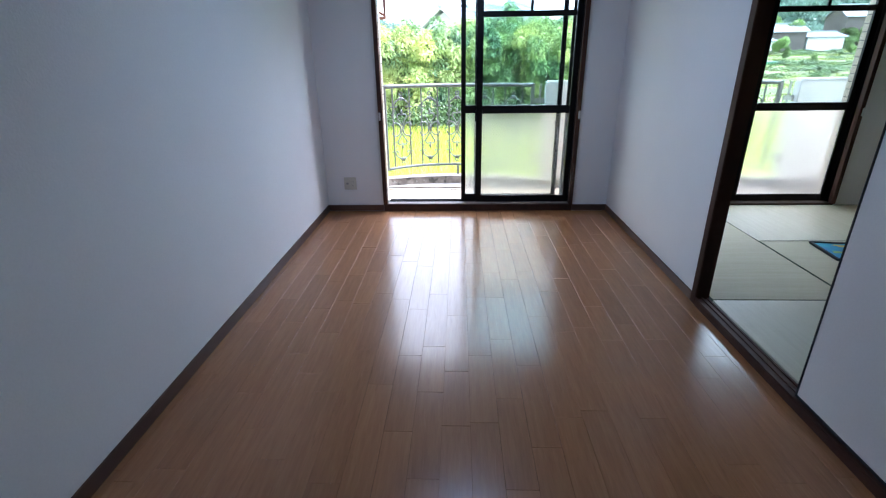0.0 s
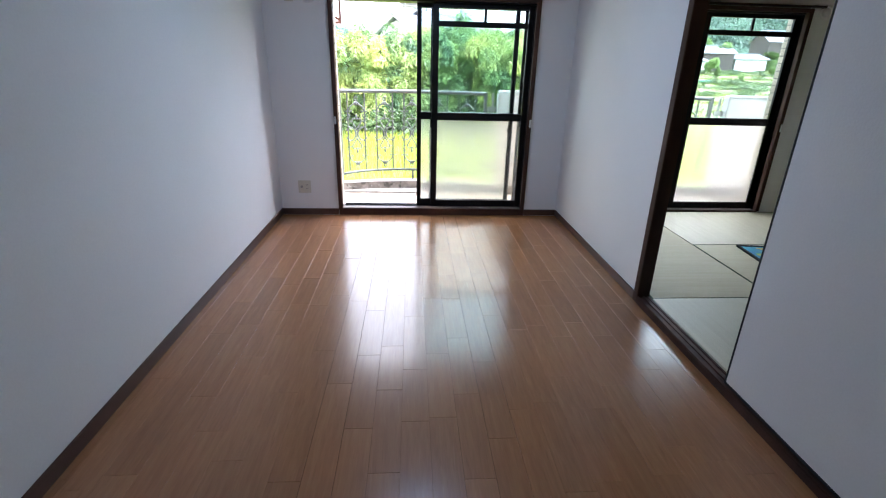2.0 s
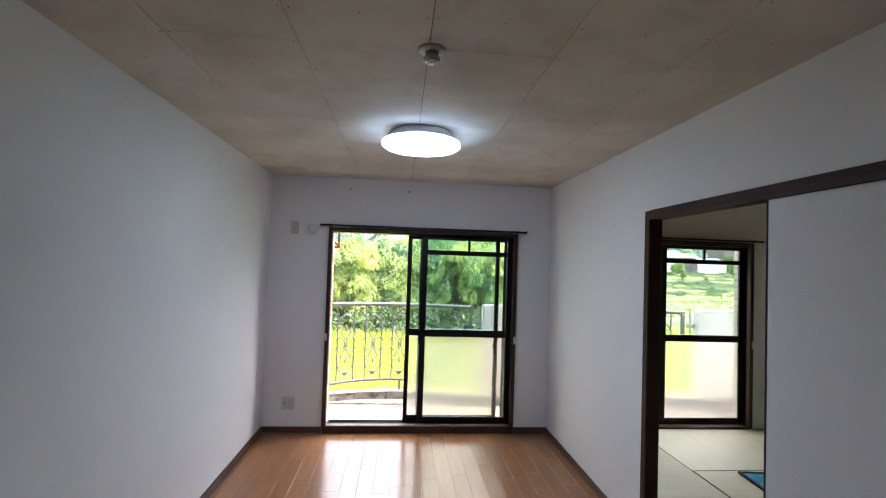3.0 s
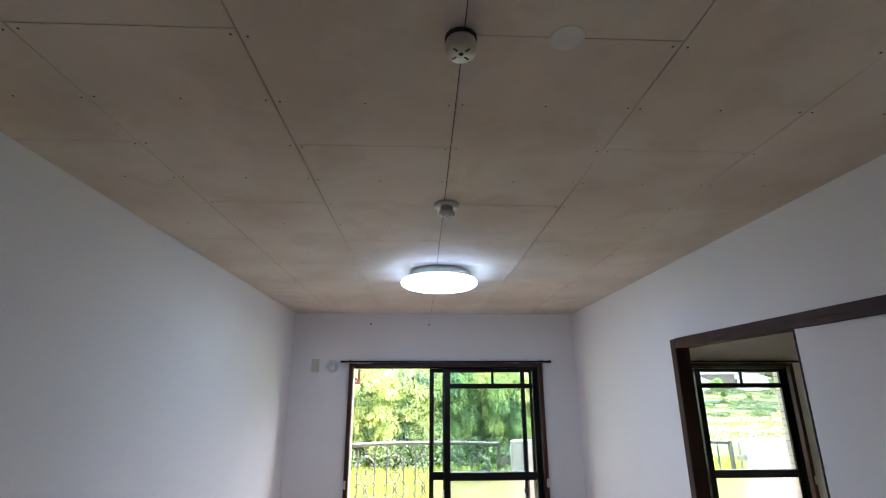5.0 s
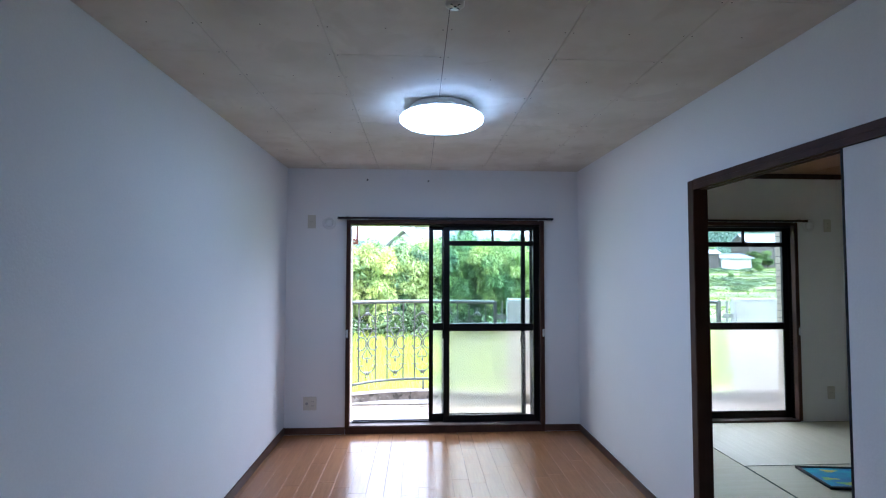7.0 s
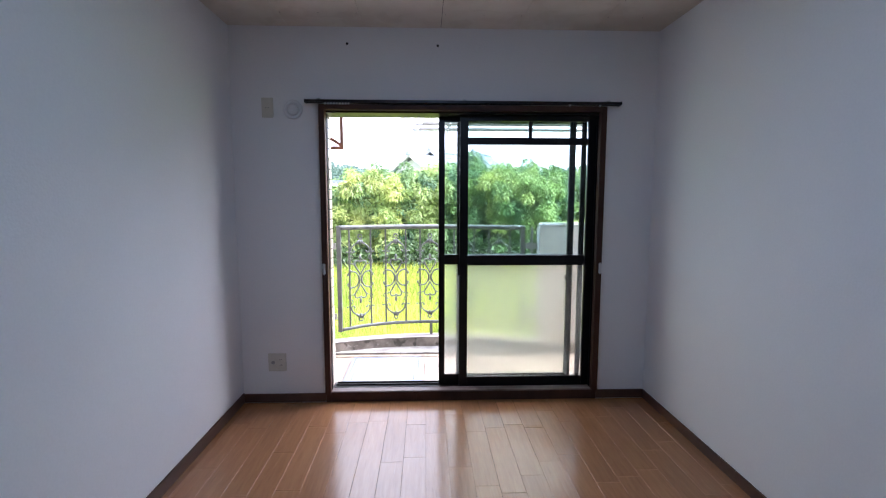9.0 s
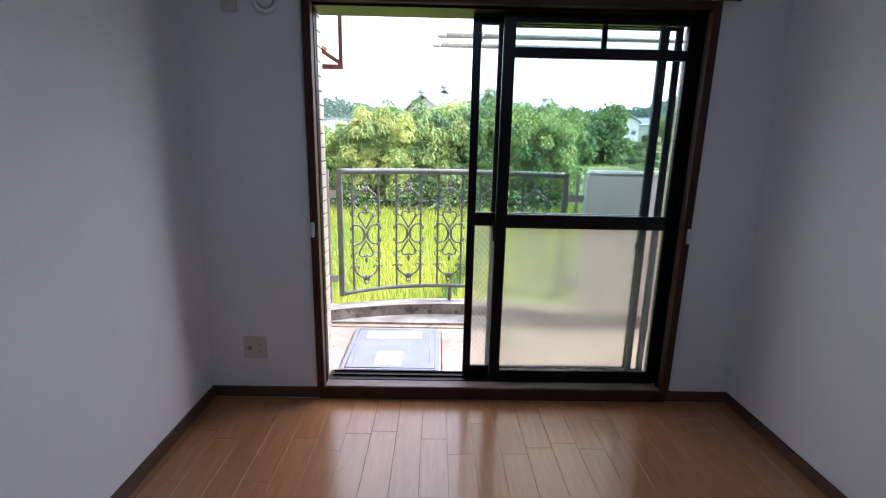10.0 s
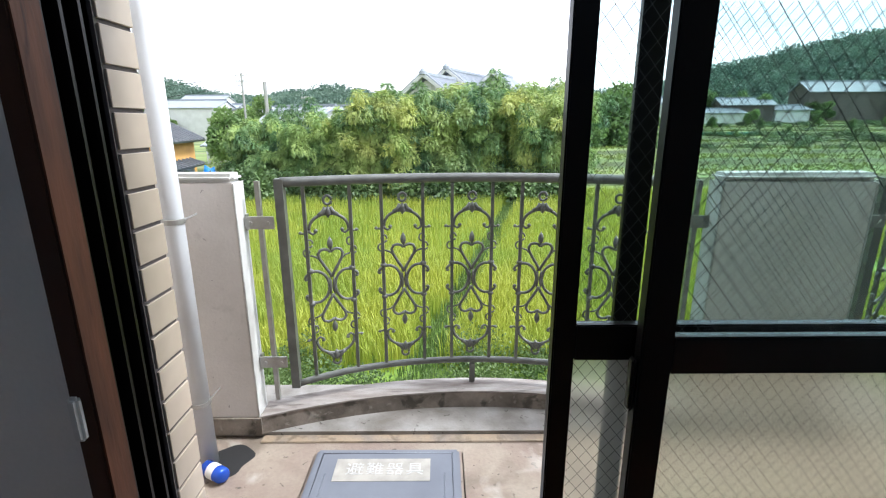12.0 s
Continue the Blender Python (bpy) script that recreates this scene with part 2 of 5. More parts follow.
def lathe(profile, seg=32, m=None, bm=None):
    """A turned solid from (radius, height) pairs."""
    own = bmesh.new()
    rings = []
    for r, z in profile:
        if r < 1e-6:
            rings.append([own.verts.new((0, 0, z))])
        else:
            rings.append([own.verts.new((r * math.cos(2 * math.pi * k / seg), r * math.sin(2 * math.pi * k / seg), z)) for k in range(seg)])
    for a, b in zip(rings, rings[1:]):
        for k in range(seg):
            j = (k + 1) % seg
            vs = [a[k % len(a)], a[j % len(a)], b[j % len(b)], b[k % len(b)]]
            u = []
            for v in vs:
                if v not in u:
                    u.append(v)
            if len(u) > 2:
                own.faces.new(u)
    bmesh.ops.recalc_face_normals(own, faces=own.faces)
    if m:
        bmesh.ops.transform(own, matrix=m, verts=own.verts)
    return own if bm is None else join(bm, own)


def tube(points, r, seg=8, bm=None, closed=False, square=False):
    """A bar swept along points; square: a flat bar of r by r."""
    own = bmesh.new()
    pts = [Vector(p) for p in points]
    rings = []
    n = len(pts)
    seg = 4 if square else seg
    for i, p in enumerate(pts):
        a = pts[(i - 1) % n] if closed or i else p
        b = pts[(i + 1) % n] if closed or i < n - 1 else p
        d = (b - a).normalized()
        u = d.cross(Vector((0, 1, 0)) if abs(d.y) < 0.9 else Vector((0, 0, 1))).normalized()
        v = d.cross(u)
        rr = r * (1.41 if square else 1)
        o = math.pi / 4 if square else 0
        rings.append([own.verts.new(p + rr * (u * math.cos(o + 2 * math.pi * k / seg) + v * math.sin(o + 2 * math.pi * k / seg))) for k in range(seg)])
    pairs = list(zip(rings, rings[1:])) + ([(rings[-1], rings[0])] if closed else [])
    for a, b in pairs:
        for k in range(seg):
            own.faces.new((a[k], a[(k + 1) % seg], b[(k + 1) % seg], b[k]))
    if not closed:
        own.faces.new(rings[0][::-1])
        own.faces.new(rings[-1])
    bmesh.ops.recalc_face_normals(own, faces=own.faces)
    return own if bm is None else join(bm, own)


def slab(name, x0, x1, y0, y1, z0, z1, material, parent=None, kind="structure", bevel=0.0, label=""):
    ob = finish(name, box(x0, x1, y0, y1, z0, z1, bevel), material)
    if parent:
        ob.parent = parent
    else:
        tagged(ob, label, kind=kind)
    return ob


# ---- the rooms ----
LEFT, RIGHT, FRONT, BACK, TOP = -1.306, 1.385, 4.5, -1.8, 2.4
OUT = 4.71
TX0, TX1 = 1.445, 4.12
# walls
slab("wall_west", LEFT - 0.15, LEFT, BACK - 0.15, OUT, -0.3, 2.6, WALLPAPER)
slab("wall_back", LEFT, TX1, BACK - 0.15, BACK, -0.3, 2.6, WALLPAPER)


def window_wall(name, xa, xb, wa, wb, wt=1.93, wbot=0.02):
    bm = box(xa, wa, FRONT, OUT - 0.02, -0.3, 2.6)
    box(wb, xb, FRONT, OUT - 0.02, -0.3, 2.6, bm=bm)
    box(wa, wb, FRONT, OUT - 0.02, wt, 2.6, bm=bm)
    box(wa, wb, FRONT, OUT - 0.02, -0.3, wbot, bm=bm)
    return tagged(finish(name, bm, WALLPAPER), kind="structure")


window_wall("wall_window", LEFT, RIGHT, -0.762, 1.058)
window_wall("wall_window_tatami", TX0, TX1, 1.685, 3.507)
bm = box(RIGHT, TX0, 2.655, OUT - 0.02, -0.3, 2.6)
box(RIGHT, TX0, BACK, 0.815, -0.3, 2.6, bm=bm)
box(RIGHT, TX0, 0.815, 2.655, 1.96, 2.6, bm=bm)
tagged(finish("wall_partition", bm, WALLPAPER), kind="structure")
slab("wall_east", TX1, TX1 + 0.15, BACK, OUT, -0.3, 2.6, WALLPAPER)
slab("floor_base", LEFT, TX0, BACK, FRONT, -0.3, -0.012, GROOVE)
slab("floor_tatami_base", TX0, TX1, BACK, FRONT, -0.3, 0.0, GROOVE)

# ceiling of boards with open joints, one mesh
# backing coloured dark to stand for the shade in joints and along walls
tagged(finish("ceiling_backing", box(LEFT, RIGHT, BACK, FRONT, TOP + 0.0085, TOP + 0.16), DARKGAP), kind="structure")
bm = bmesh.new()
STRIPS = [(-1.306, -0.942, 0.27), (-0.936, -0.477, 0.735), (-0.471, -0.003, 0.27), (0.003, 0.473, 0.735), (0.479, 0.947, 0.266), (0.953, 1.385, 0.735)]
for x0, x1, y in STRIPS:
    y -= 0.9455 * 3
    while y < FRONT:
        a, b = max(y + 0.003, BACK), min(y + 0.9455 - 0.003, FRONT)
        if b > a + 0.01:
            box(max(x0 - 0.0015, LEFT + 0.0015), min(x1 + 0.0015, RIGHT - 0.0015), a - 0.0016, min(b + 0.0016, FRONT - 0.003), TOP, TOP + 0.008, bm=bm)
        y += 0.9455
tagged(finish("ceiling", bm, CEILING), kind="structure")
bm = bmesh.new()
for x0, x1, y in STRIPS:
    for k in range(-10, 20):
        yy = y - 0.94 + 0.235 * k
        if BACK < yy < FRONT - 0.02:
            for x in (x0 + 0.014, x1 - 0.014) + (((x0 + x1) / 2,) if k % 2 else ()):
                if x < RIGHT - 0.02 and x > LEFT + 0.02:
                    box(x - 0.002, x + 0.002, yy + 0.015, yy + 0.019, TOP - 0.0012, TOP + 0.001, bm=bm)
tagged(finish("trim_nail_heads", bm, DARKGAP), kind="structure")
bm = box(TX0, TX1, BACK, FRONT, TOP + 0.02, TOP + 0.16)
for k in range(6):
    box(TX0 + 0.435 * k + 0.003, TX0 + 0.435 * (k + 1) - 0.003, BACK, FRONT, TOP, TOP + 0.03, bm=bm)
tagged(finish("ceiling_tatami", bm, WOODCEIL), kind="structure")
bm = box(TX0 + 0.001, TX1 - 0.001, FRONT - 0.03, FRONT - 0.001, 2.355, TOP - 0.001)
box(TX1 - 0.03, TX1 - 0.001, BACK + 0.001, FRONT - 0.031, 2.355, TOP - 0.001, bm=bm)
tagged(finish("trim_cornice", bm, BROWN), kind="structure")

# baseboards
SKIRT = mat("brown_baseboard", (0.115, 0.056, 0.032), (0.07, 0.034, 0.021), 0.5, scale=9, fine=90, bump=0.1, stretch=(1, 0.3, 1))
bm = box(LEFT, LEFT + 0.01, BACK, FRONT - 0.01, 0.0, 0.066, 0.002)
box(LEFT, -0.763, FRONT - 0.01, FRONT, 0.0, 0.058, 0.002, bm=bm)
box(1.053, RIGHT, FRONT - 0.01, FRONT, 0.0, 0.058, 0.002, bm=bm)
box(RIGHT - 0.01, RIGHT, 2.675, FRONT - 0.011, 0.0, 0.058, 0.002, bm=bm)
box(RIGHT - 0.01, RIGHT, BACK, 0.795, 0.0, 0.058, 0.002, bm=bm)
tagged(finish("baseboard", bm, SKIRT), kind="structure")


# ---- sliding windows ----
def mesh_wires(x0, x1, z0, z1, y, pitch=0.028, r=0.00044):
    """Diamond wire inside a pane."""
    bm = bmesh.new()
    w, h = x1 - x0, z1 - z0
    lines = []
    k = -h / 1.25
    while k < w:
        for flip in (False, True):
            a, b = max(k, 0), min(k + h / 1.25, w)
            if b > a:
                pa, pb = (a, (a - k) * 1.25), (b, (b - k) * 1.25)
                if flip:
                    pa, pb = (w - pa[0], pa[1]), (w - pb[0], pb[1])
                lines.append((pa, pb))
        k += pitch
    for (xa, za), (xb, zb) in lines:
        d = Vector((xb - xa, 0, zb - za)).normalized()
        u = Vector((-d.z, 0, d.x)) * r
        vs = [bm.verts.new((x0 + px + s * u.x, y + q, z0 + pz + s * u.z)) for (px, pz) in ((xa, za), (xb, zb)) for s, q in ((1, 0), (-1, 0), (0, r))]
        bm.faces.new((vs[0], vs[1], vs[4], vs[3]))
        bm.faces.new((vs[1], vs[2], vs[5], vs[4]))
        bm.faces.new((vs[2], vs[0], vs[3], vs[5]))
    return bm


for m in (BROWN, JAMB, SILL):
    m.node_tree.nodes["Principled BSDF"].inputs["Specular IOR Level"].default_value = 0.25
WIRE = mat("pane_wire", (0.16, 0.16, 0.15), rough=0.5, metal=0.5)


def sash(win, x0, x1, y, z0, z1, st, transom, frost, name="sash"):
    """A bronze sash with lower frosted pane, upper clear wired pane and, if transom, a top row in two."""
    d = 0.014
    bm = box(x0, x0 + st, y - d, y + d, z0, z1, 0.003)
    box(x1 - st, x1, y - d, y + d, z0, z1, 0.003, bm=bm)
    box(x0 + st, x1 - st, y - d + 0.002, y + d - 0.002, z0, z0 + 0.065, 0.002, bm=bm)
    box(x0 + st, x1 - st, y - d + 0.002, y + d - 0.002, z1 - 0.035, z1, 0.002, bm=bm)
    box(x0 + st, x1 - st, y - d + 0.002, y + d - 0.002, 0.904, 0.973, 0.003, bm=bm)
    top = z1 - 0.035
    if transom:
        box(x0 + st, x1 - st, y - d + 0.002, y + d - 0.002, 1.70, 1.745, 0.002, bm=bm)
        c = (x0 + x1) / 2 + 0.012
        box(c - 0.012, c + 0.012, y - d + 0.004, y + d - 0.004, 1.745, top, 0.002, bm=bm)
        top = 1.70
    fr = part(name, bm, BRONZE, win)
    a, b = x0 + st + 0.001, x1 - st - 0.001
    panes = [("frosted_pane", a, b, z0 + 0.066, 0.903, frost), ("glass_pane", a, b, 0.974, top - 0.001, CLEAR)]
    if transom:
        panes += [("top_pane", a, c - 0.013, 1.746, z1 - 0.036, CLEAR), ("top_pane", c + 0.013, b, 1.746, z1 - 0.036, CLEAR)]
    for pn, xa, xb, za, zb, m in panes:
        g = part(pn, box(xa, xb, y - 0.0025, y + 0.0025, za, zb), m, fr)
        g.visible_shadow = m is frost
        if pn == "glass_pane" or not transom:
            part("wire_mesh", mesh_wires(xa, xb, za, zb, y if m is CLEAR else y - 0.0036), WIRE, fr)
    return fr


def window(name, x0, x1, inner, outer, screen, label, frost):
    """x0, x1: outside of the wooden casing."""
    win = holder(name, label, "", place=(0, 0, 0), kind="structure")
    z1 = 1.93
    bm = box(x0, x0 + 0.034, FRONT - 0.016, FRONT + 0.0, 0.0, 0.0635)
    box(x1 - 0.034, x1, FRONT - 0.016, FRONT + 0.0, 0.0, 0.0635, bm=bm)
    box(x0, x0 + 0.034, FRONT - 0.045, FRONT + 0.0, 0.064, z1 - 0.0001, 0.002, bm=bm)
    box(x1 - 0.034, x1, FRONT - 0.045, FRONT + 0.0, 0.064, z1 - 0.0001, 0.002, bm=bm)
    box(x0 + 0.034, x1 - 0.034, FRONT - 0.045, FRONT + 0.0, z1 - 0.034, z1, 0.002, bm=bm)
    box(x0 + 0.034, x1 - 0.034, FRONT - 0.016, FRONT + 0.0, 0.0, 0.062, 0.002, bm=bm)
    part("window_frame", bm, BROWN, win, "dark brown wooden casing")
    bm = box(x0 + 0.0341, x0 + 0.0365, FRONT - 0.043, FRONT + 0.003, 0.075, z1 - 0.035)
    part("jamb_lining", bm, JAMB, win, "reddish worn wooden lining")
    # the right lining's shade is painted in: dark brown instead of the reddish wood
    part("jamb_lining", box(x1 - 0.0365, x1 - 0.0341, FRONT - 0.043, FRONT + 0.003, 0.075, z1 - 0.035), BROWN, win, "dark brown wooden lining")
    part("window_sill", box(x0 + 0.034, x1 - 0.034, FRONT - 0.018, FRONT + 0.050, 0.0625, 0.072, 0.002), SILL, win, "grey worn sill strip")
    # aluminium box with tracks
    bm = bmesh.new()
    for s, xx in ((1, x0 - 0.007), (-1, x1 + 0.007)):
        for k, (dy, w) in enumerate(((0.001, 0.042), (0.040, 0.040), (0.092, 0.030), (0.130, 0.016))):
            a, b = sorted((xx, xx + s * w))
            box(a, b, FRONT + dy, FRONT + dy + 0.006, 0.05, z1 - 0.02, bm=bm)
        a, b = sorted((xx, xx + s * 0.008))
        box(a, b, FRONT + 0.0075, FRONT + 0.138, 0.05, z1 - 0.02, bm=bm)
    box(x0 + 0.024, x1 - 0.024, FRONT + 0.001, FRONT + 0.18, z1 - 0.045, z1 - 0.02, bm=bm)
    box(x0 + 0.024, x1 - 0.024, FRONT + 0.054, FRONT + 0.18, 0.03, 0.058, bm=bm)
    for dy in (0.066, 0.118, 0.163):
        box(x0 + 0.042, x1 - 0.042, FRONT + dy, FRONT + dy + 0.004, 0.058, 0.068, bm=bm)
    part("track", bm, BRONZE, win, "bronze aluminium track frame")
    si = sash(win, *inner, FRONT + 0.070, 0.068, z1 - 0.046, 0.055, True, frost)
    so = sash(win, *outer, FRONT + 0.120, 0.068, z1 - 0.046, 0.040, False, FROST)
    # insect screen frame
    a, b = screen
    y = FRONT + 0.165
    bm = box(a, a + 0.044, y - 0.008, y + 0.008, 0.068, z1 - 0.046, 0.002)
    box(b - 0.034, b, y - 0.008, y + 0.008, 0.068, z1 - 0.046, 0.002, bm=bm)
    for za, zb in ((0.068, 0.10), (z1 - 0.08, z1 - 0.046), (0.92, 0.955)):
        box(a + 0.044, b - 0.034, y - 0.007, y + 0.007, za, zb, bm=bm)
    part("screen_frame", bm, BRONZE, win)
    bm = box(inner[0] - 0.010, inner[0] - 0.0005, FRONT + 0.060, FRONT + 0.082, 0.83, 0.93, 0.004)
    part("sash_lock", bm, BRONZE, si, "crescent lock")
    part("lock_catch", box(outer[1] - 0.056, outer[1] - 0.034, FRONT + 0.092, FRONT + 0.1055, 0.795, 0.835, 0.005), BRONZE, so, "small lock catch")
    for xx in (x0 + 0.004, x1 - 0.022):
        bm = box(xx, xx + 0.018, FRONT - 0.060, FRONT - 0.0455, 0.862, 0.935, 0.005)
        part("catch_plate", bm, WHITEPL, win, "white plastic crescent catch holder")
    return win


window("window_1", -0.760, 1.051, (0.127, 1.026), (-0.010, 0.907), (0.115, 0.995), "dark bronze sliding door window, half open, wired and frosted panes", FROST_FINE)
window("window_2", 1.694, 3.498, (2.574, 3.473), (1.735, 2.63), (1.735, 2.60), "dark bronze closed sliding window of the matted room", FROST)


def curtain_rail(x0, x1, label):
    r = holder("curtain_rail", label, "curtain rail", "curtain rails over the windows", ((x0 + x1) / 2, FRONT - 0.05, 1.935))
    w = (x1 - x0) / 2
    bm = box(-w, w, -0.022, -0.008, 0.0, 0.016, 0.002)
    box(-w, w, 0.012, 0.026, 0.0, 0.016, 0.002, bm=bm)
    part("rail", bm, BRONZE, r, "dark double rail")
    part("end_cap", box(-w - 0.006, -w - 0.0005, -0.026, 0.03, -0.003, 0.019, 0.002), BRONZE, r)
    part("end_cap", box(w + 0.0005, w + 0.006, -0.026, 0.03, -0.003, 0.019, 0.002), BRONZE, r)
    for x in (-w + 0.08, 0, w - 0.08):
        part("bracket", box(x - 0.01, x + 0.01, -0.022, 0.049, 0.0165, 0.022), STEEL, r, "steel bracket")
    for x in [-w + 0.12 + 0.018 * k for k in range(9)] + [w - 0.32, w - 0.13]:
        part("runner", lathe([(0, -0.014), (0.005, -0.012), (0.006, -0.004), (0.003, -0.001), (0, -0.001)], 8, pose(x, -0.015, 0)), WHITEPL, r, "small white plastic runner")
    return r


curtain_rail(-0.832, 1.125, "dark double curtain rail with white runners over the half-open window")
curtain_rail(1.62, 3.575, "dark double curtain rail over the window of the matted room")

# ---- the opening to the matted room ----
door = holder("door_1", "dark brown wooden frame of a sliding door opening, open", "", kind="structure")
bm = box(RIGHT - 0.012, TX0 + 0.01, 2.618, 2.672, 0.0, 1.965, 0.003)
box(RIGHT - 0.012, TX0 + 0.01, 0.798, 0.852, 0.0, 1.965, 0.003, bm=bm)
part("door_frame", bm, BROWN, door, "dark brown jambs")
bm = box(RIGHT - 0.012, TX0 + 0.01, 0.852, 2.618, 1.935, 1.968, 0.003)
for x in (RIGHT - 0.012, RIGHT + 0.025, RIGHT + 0.057):
    box(x, x + 0.012, 0.852, 2.618, 1.912, 1.936, bm=bm)
part("lintel", bm, BROWN, door, "dark brown grooved lintel")
bm = box(RIGHT - 0.012, TX0 + 0.01, 0.852, 2.618, -0.012, 0.040, 0.003)
for x in (RIGHT - 0.012, RIGHT + 0.024, RIGHT + 0.054):
    box(x, x + 0.012, 0.852, 2.618, 0.039, 0.048, 0.001, bm=bm)
part("threshold", bm, BROWN, door, "dark brown grooved threshold")


def sliding_panel(x, y0, y1, label):
    p = holder("sliding_panel", label, "sliding door", "papered sliding doors", (x, (y0 + y1) / 2, 0.049))
    w = (y1 - y0) / 2
    part("panel", box(-0.009, 0.009, -w + 0.009, w - 0.009, 0.012, 1.862, 0.001), WALLPAPER, p)
    bm = box(-0.012, 0.012, -w, -w + 0.0088, 0.0, 1.875, 0.002)
    box(-0.012, 0.012, w - 0.0088, w, 0.0, 1.875, 0.002, bm=bm)
    box(-0.012, 0.012, -w + 0.009, w - 0.009, 0.0, 0.0118, 0.002, bm=bm)
    box(-0.012, 0.012, -w + 0.009, w - 0.009, 1.8622, 1.875, 0.002, bm=bm)
    part("panel_edge", bm, SLOT, p, "thin black lacquered edging")
    return p


sliding_panel(RIGHT + 0.012, 0.856, 1.742, "white papered sliding door with thin black edge, slid open")
sliding_panel(RIGHT + 0.042, 0.856, 1.735, "second white papered sliding door slid behind the first")


# tatami mats
def tatami(x0, x1, y0, y1, along):
    t = holder("tatami_mat", "greenish beige woven tatami mat with dark green border", "tatami mat", "tatami mats on the floor", ((x0 + x1) / 2, (y0 + y1) / 2, 0.0))
    w, d, e = (x1 - x0) / 2 - 0.001, (y1 - y0) / 2 - 0.001, 0.007
    if along == "y":
        part("mat", box(-w + e, w - e, -d, d, 0.0, 0.05, 0.002), TATAMI, t)
        for s in (-1, 1):
            a, b = sorted((s * w, s * (w - e + 0.0002)))
            part("border", box(a, b, -d, d, 0.0, 0.0512, 0.002), EDGE, t, "dark green cloth border")
    else:
        part("mat", box(-w, w, -d + e, d - e, 0.0, 0.05, 0.002), TATAMI2, t)
        for s in (-1, 1):
            a, b = sorted((s * d, s * (d - e + 0.0002)))
            part("border", box(-w, w, a, b, 0.0, 0.0512, 0.002), EDGE, t, "dark green cloth border")
    return t


tatami(TX0 + 0.012, 2.27, 2.59, 4.48, "y")
tatami(2.27, 4.10, 3.535, 4.48, "x")
tatami(TX0 + 0.012, 2.27, 0.75, 2.59, "x")
tatami(2.27, 3.185, 1.70, 3.535, "y")
tatami(3.185, 4.10, 1.70, 3.535, "y")
tatami(2.27, 4.10, 0.75, 1.70, "x")
tatami(TX0 + 0.012, 4.10, -0.2, 0.75, "x")
tatami(TX0 + 0.012, 4.10, -1.75, -0.2, "x")


def picture():
    p = holder("framed_picture", "colourful picture in a thin black frame lying on the tatami", "picture", place=(2.95, 3.28, 0.0515), turn=-6)
    w, d = 0.36, 0.17
    bm = box(-w, w, -d, -d + 0.018, 0, 0.018, 0.002)
    box(-w, w, d - 0.018, d, 0, 0.018, 0.002, bm=bm)
    box(-w, -w + 0.018, -d + 0.018, d - 0.018, 0, 0.018, 0.002, bm=bm)
    box(w - 0.018, w, -d + 0.018, d - 0.018, 0, 0.018, 0.002, bm=bm)
    part("frame", bm, SLOT, p, "thin black frame")
    sea = mat("print_blue", (0.02, 0.16, 0.42), (0.03, 0.38, 0.50), 0.3, scale=6, spread=0.2)
    part("print", box(-w + 0.018, w - 0.018, -d + 0.018, d - 0.018, 0.002, 0.010), sea, p, "blue and turquoise print")
    yel = mat("print_yellow", (0.75, 0.52, 0.05), (0.20, 0.45, 0.12), 0.3, scale=9, spread=0.2)
    rnd = random.Random(4)
    for k in range(9):
        x, y = rnd.uniform(-0.30, 0.28), rnd.uniform(-0.12, 0.12)
        bm = bmesh.new()
        bmesh.ops.create_circle(bm, cap_ends=True, radius=1, segments=12)
        for v in bm.verts:
            q = 1 + 0.35 * math.sin(3 * math.atan2(v.co.y, v.co.x) + k)
            v.co = Vector((x + 0.055 * v.co.x * q, y + 0.022 * v.co.y * q, 0.0104 + 0.0002 * k))
        part("printed_shape", bm, yel, p, "yellow and green printed shape")


picture()


# ---- small fittings ----
def wall_plate(x, z, w, h, kind_name, label, holes):
    s = holder(kind_name, label, "wall plate" if kind_name != "wall_socket" else "socket", place=(x, FRONT - 0.0005, z))
    part("cover", box(-w / 2, w / 2, -0.008, 0, -h / 2, h / 2, 0.003), PLASTIC, s)
    for hx, hz, hw, hh in holes:
        part("slot", box(hx - hw / 2, hx + hw / 2, -0.0085, -0.0078, hz - hh / 2, hz + hh / 2), SLOT, s, "dark slot")
    return s


s = wall_plate(-1.077, 0.273, 0.117, 0.120, "wall_socket", "cream two-gang wall socket plate with aerial outlet above the baseboard",
               [(0.018, 0.018, 0.003, 0.009), (0.030, 0.018, 0.003, 0.009), (0.018, -0.018, 0.003, 0.009), (0.030, -0.018, 0.003, 0.009)])
part("aerial_jack", lathe([(0.012, 0), (0.012, 0.004), (0.008, 0.004), (0.008, 0.001), (0.004, 0.001), (0.004, 0.007), (0, 0.007)], 20, pose(-0.026, -0.008, 0, 90)), STEEL, s, "round metal aerial jack")
wall_plate(-1.081, 1.910, 0.072, 0.122, "wall_plate", "cream blank wall plate with two small holes beside the vent", [(-0.008, 0, 0.004, 0.004), (0.008, 0, 0.004, 0.004)])
wall_plate(3.831, 1.905, 0.072, 0.122, "wall_plate", "cream wall plate beside the round vent in the matted room", [(0, 0.02, 0.006, 0.004), (0, -0.02, 0.006, 0.004)])
wall_plate(3.816, 0.314, 0.072, 0.120, "wall_socket", "cream wall socket in the matted room", [(-0.006, 0, 0.003, 0.009), (0.006, 0, 0.003, 0.009)])


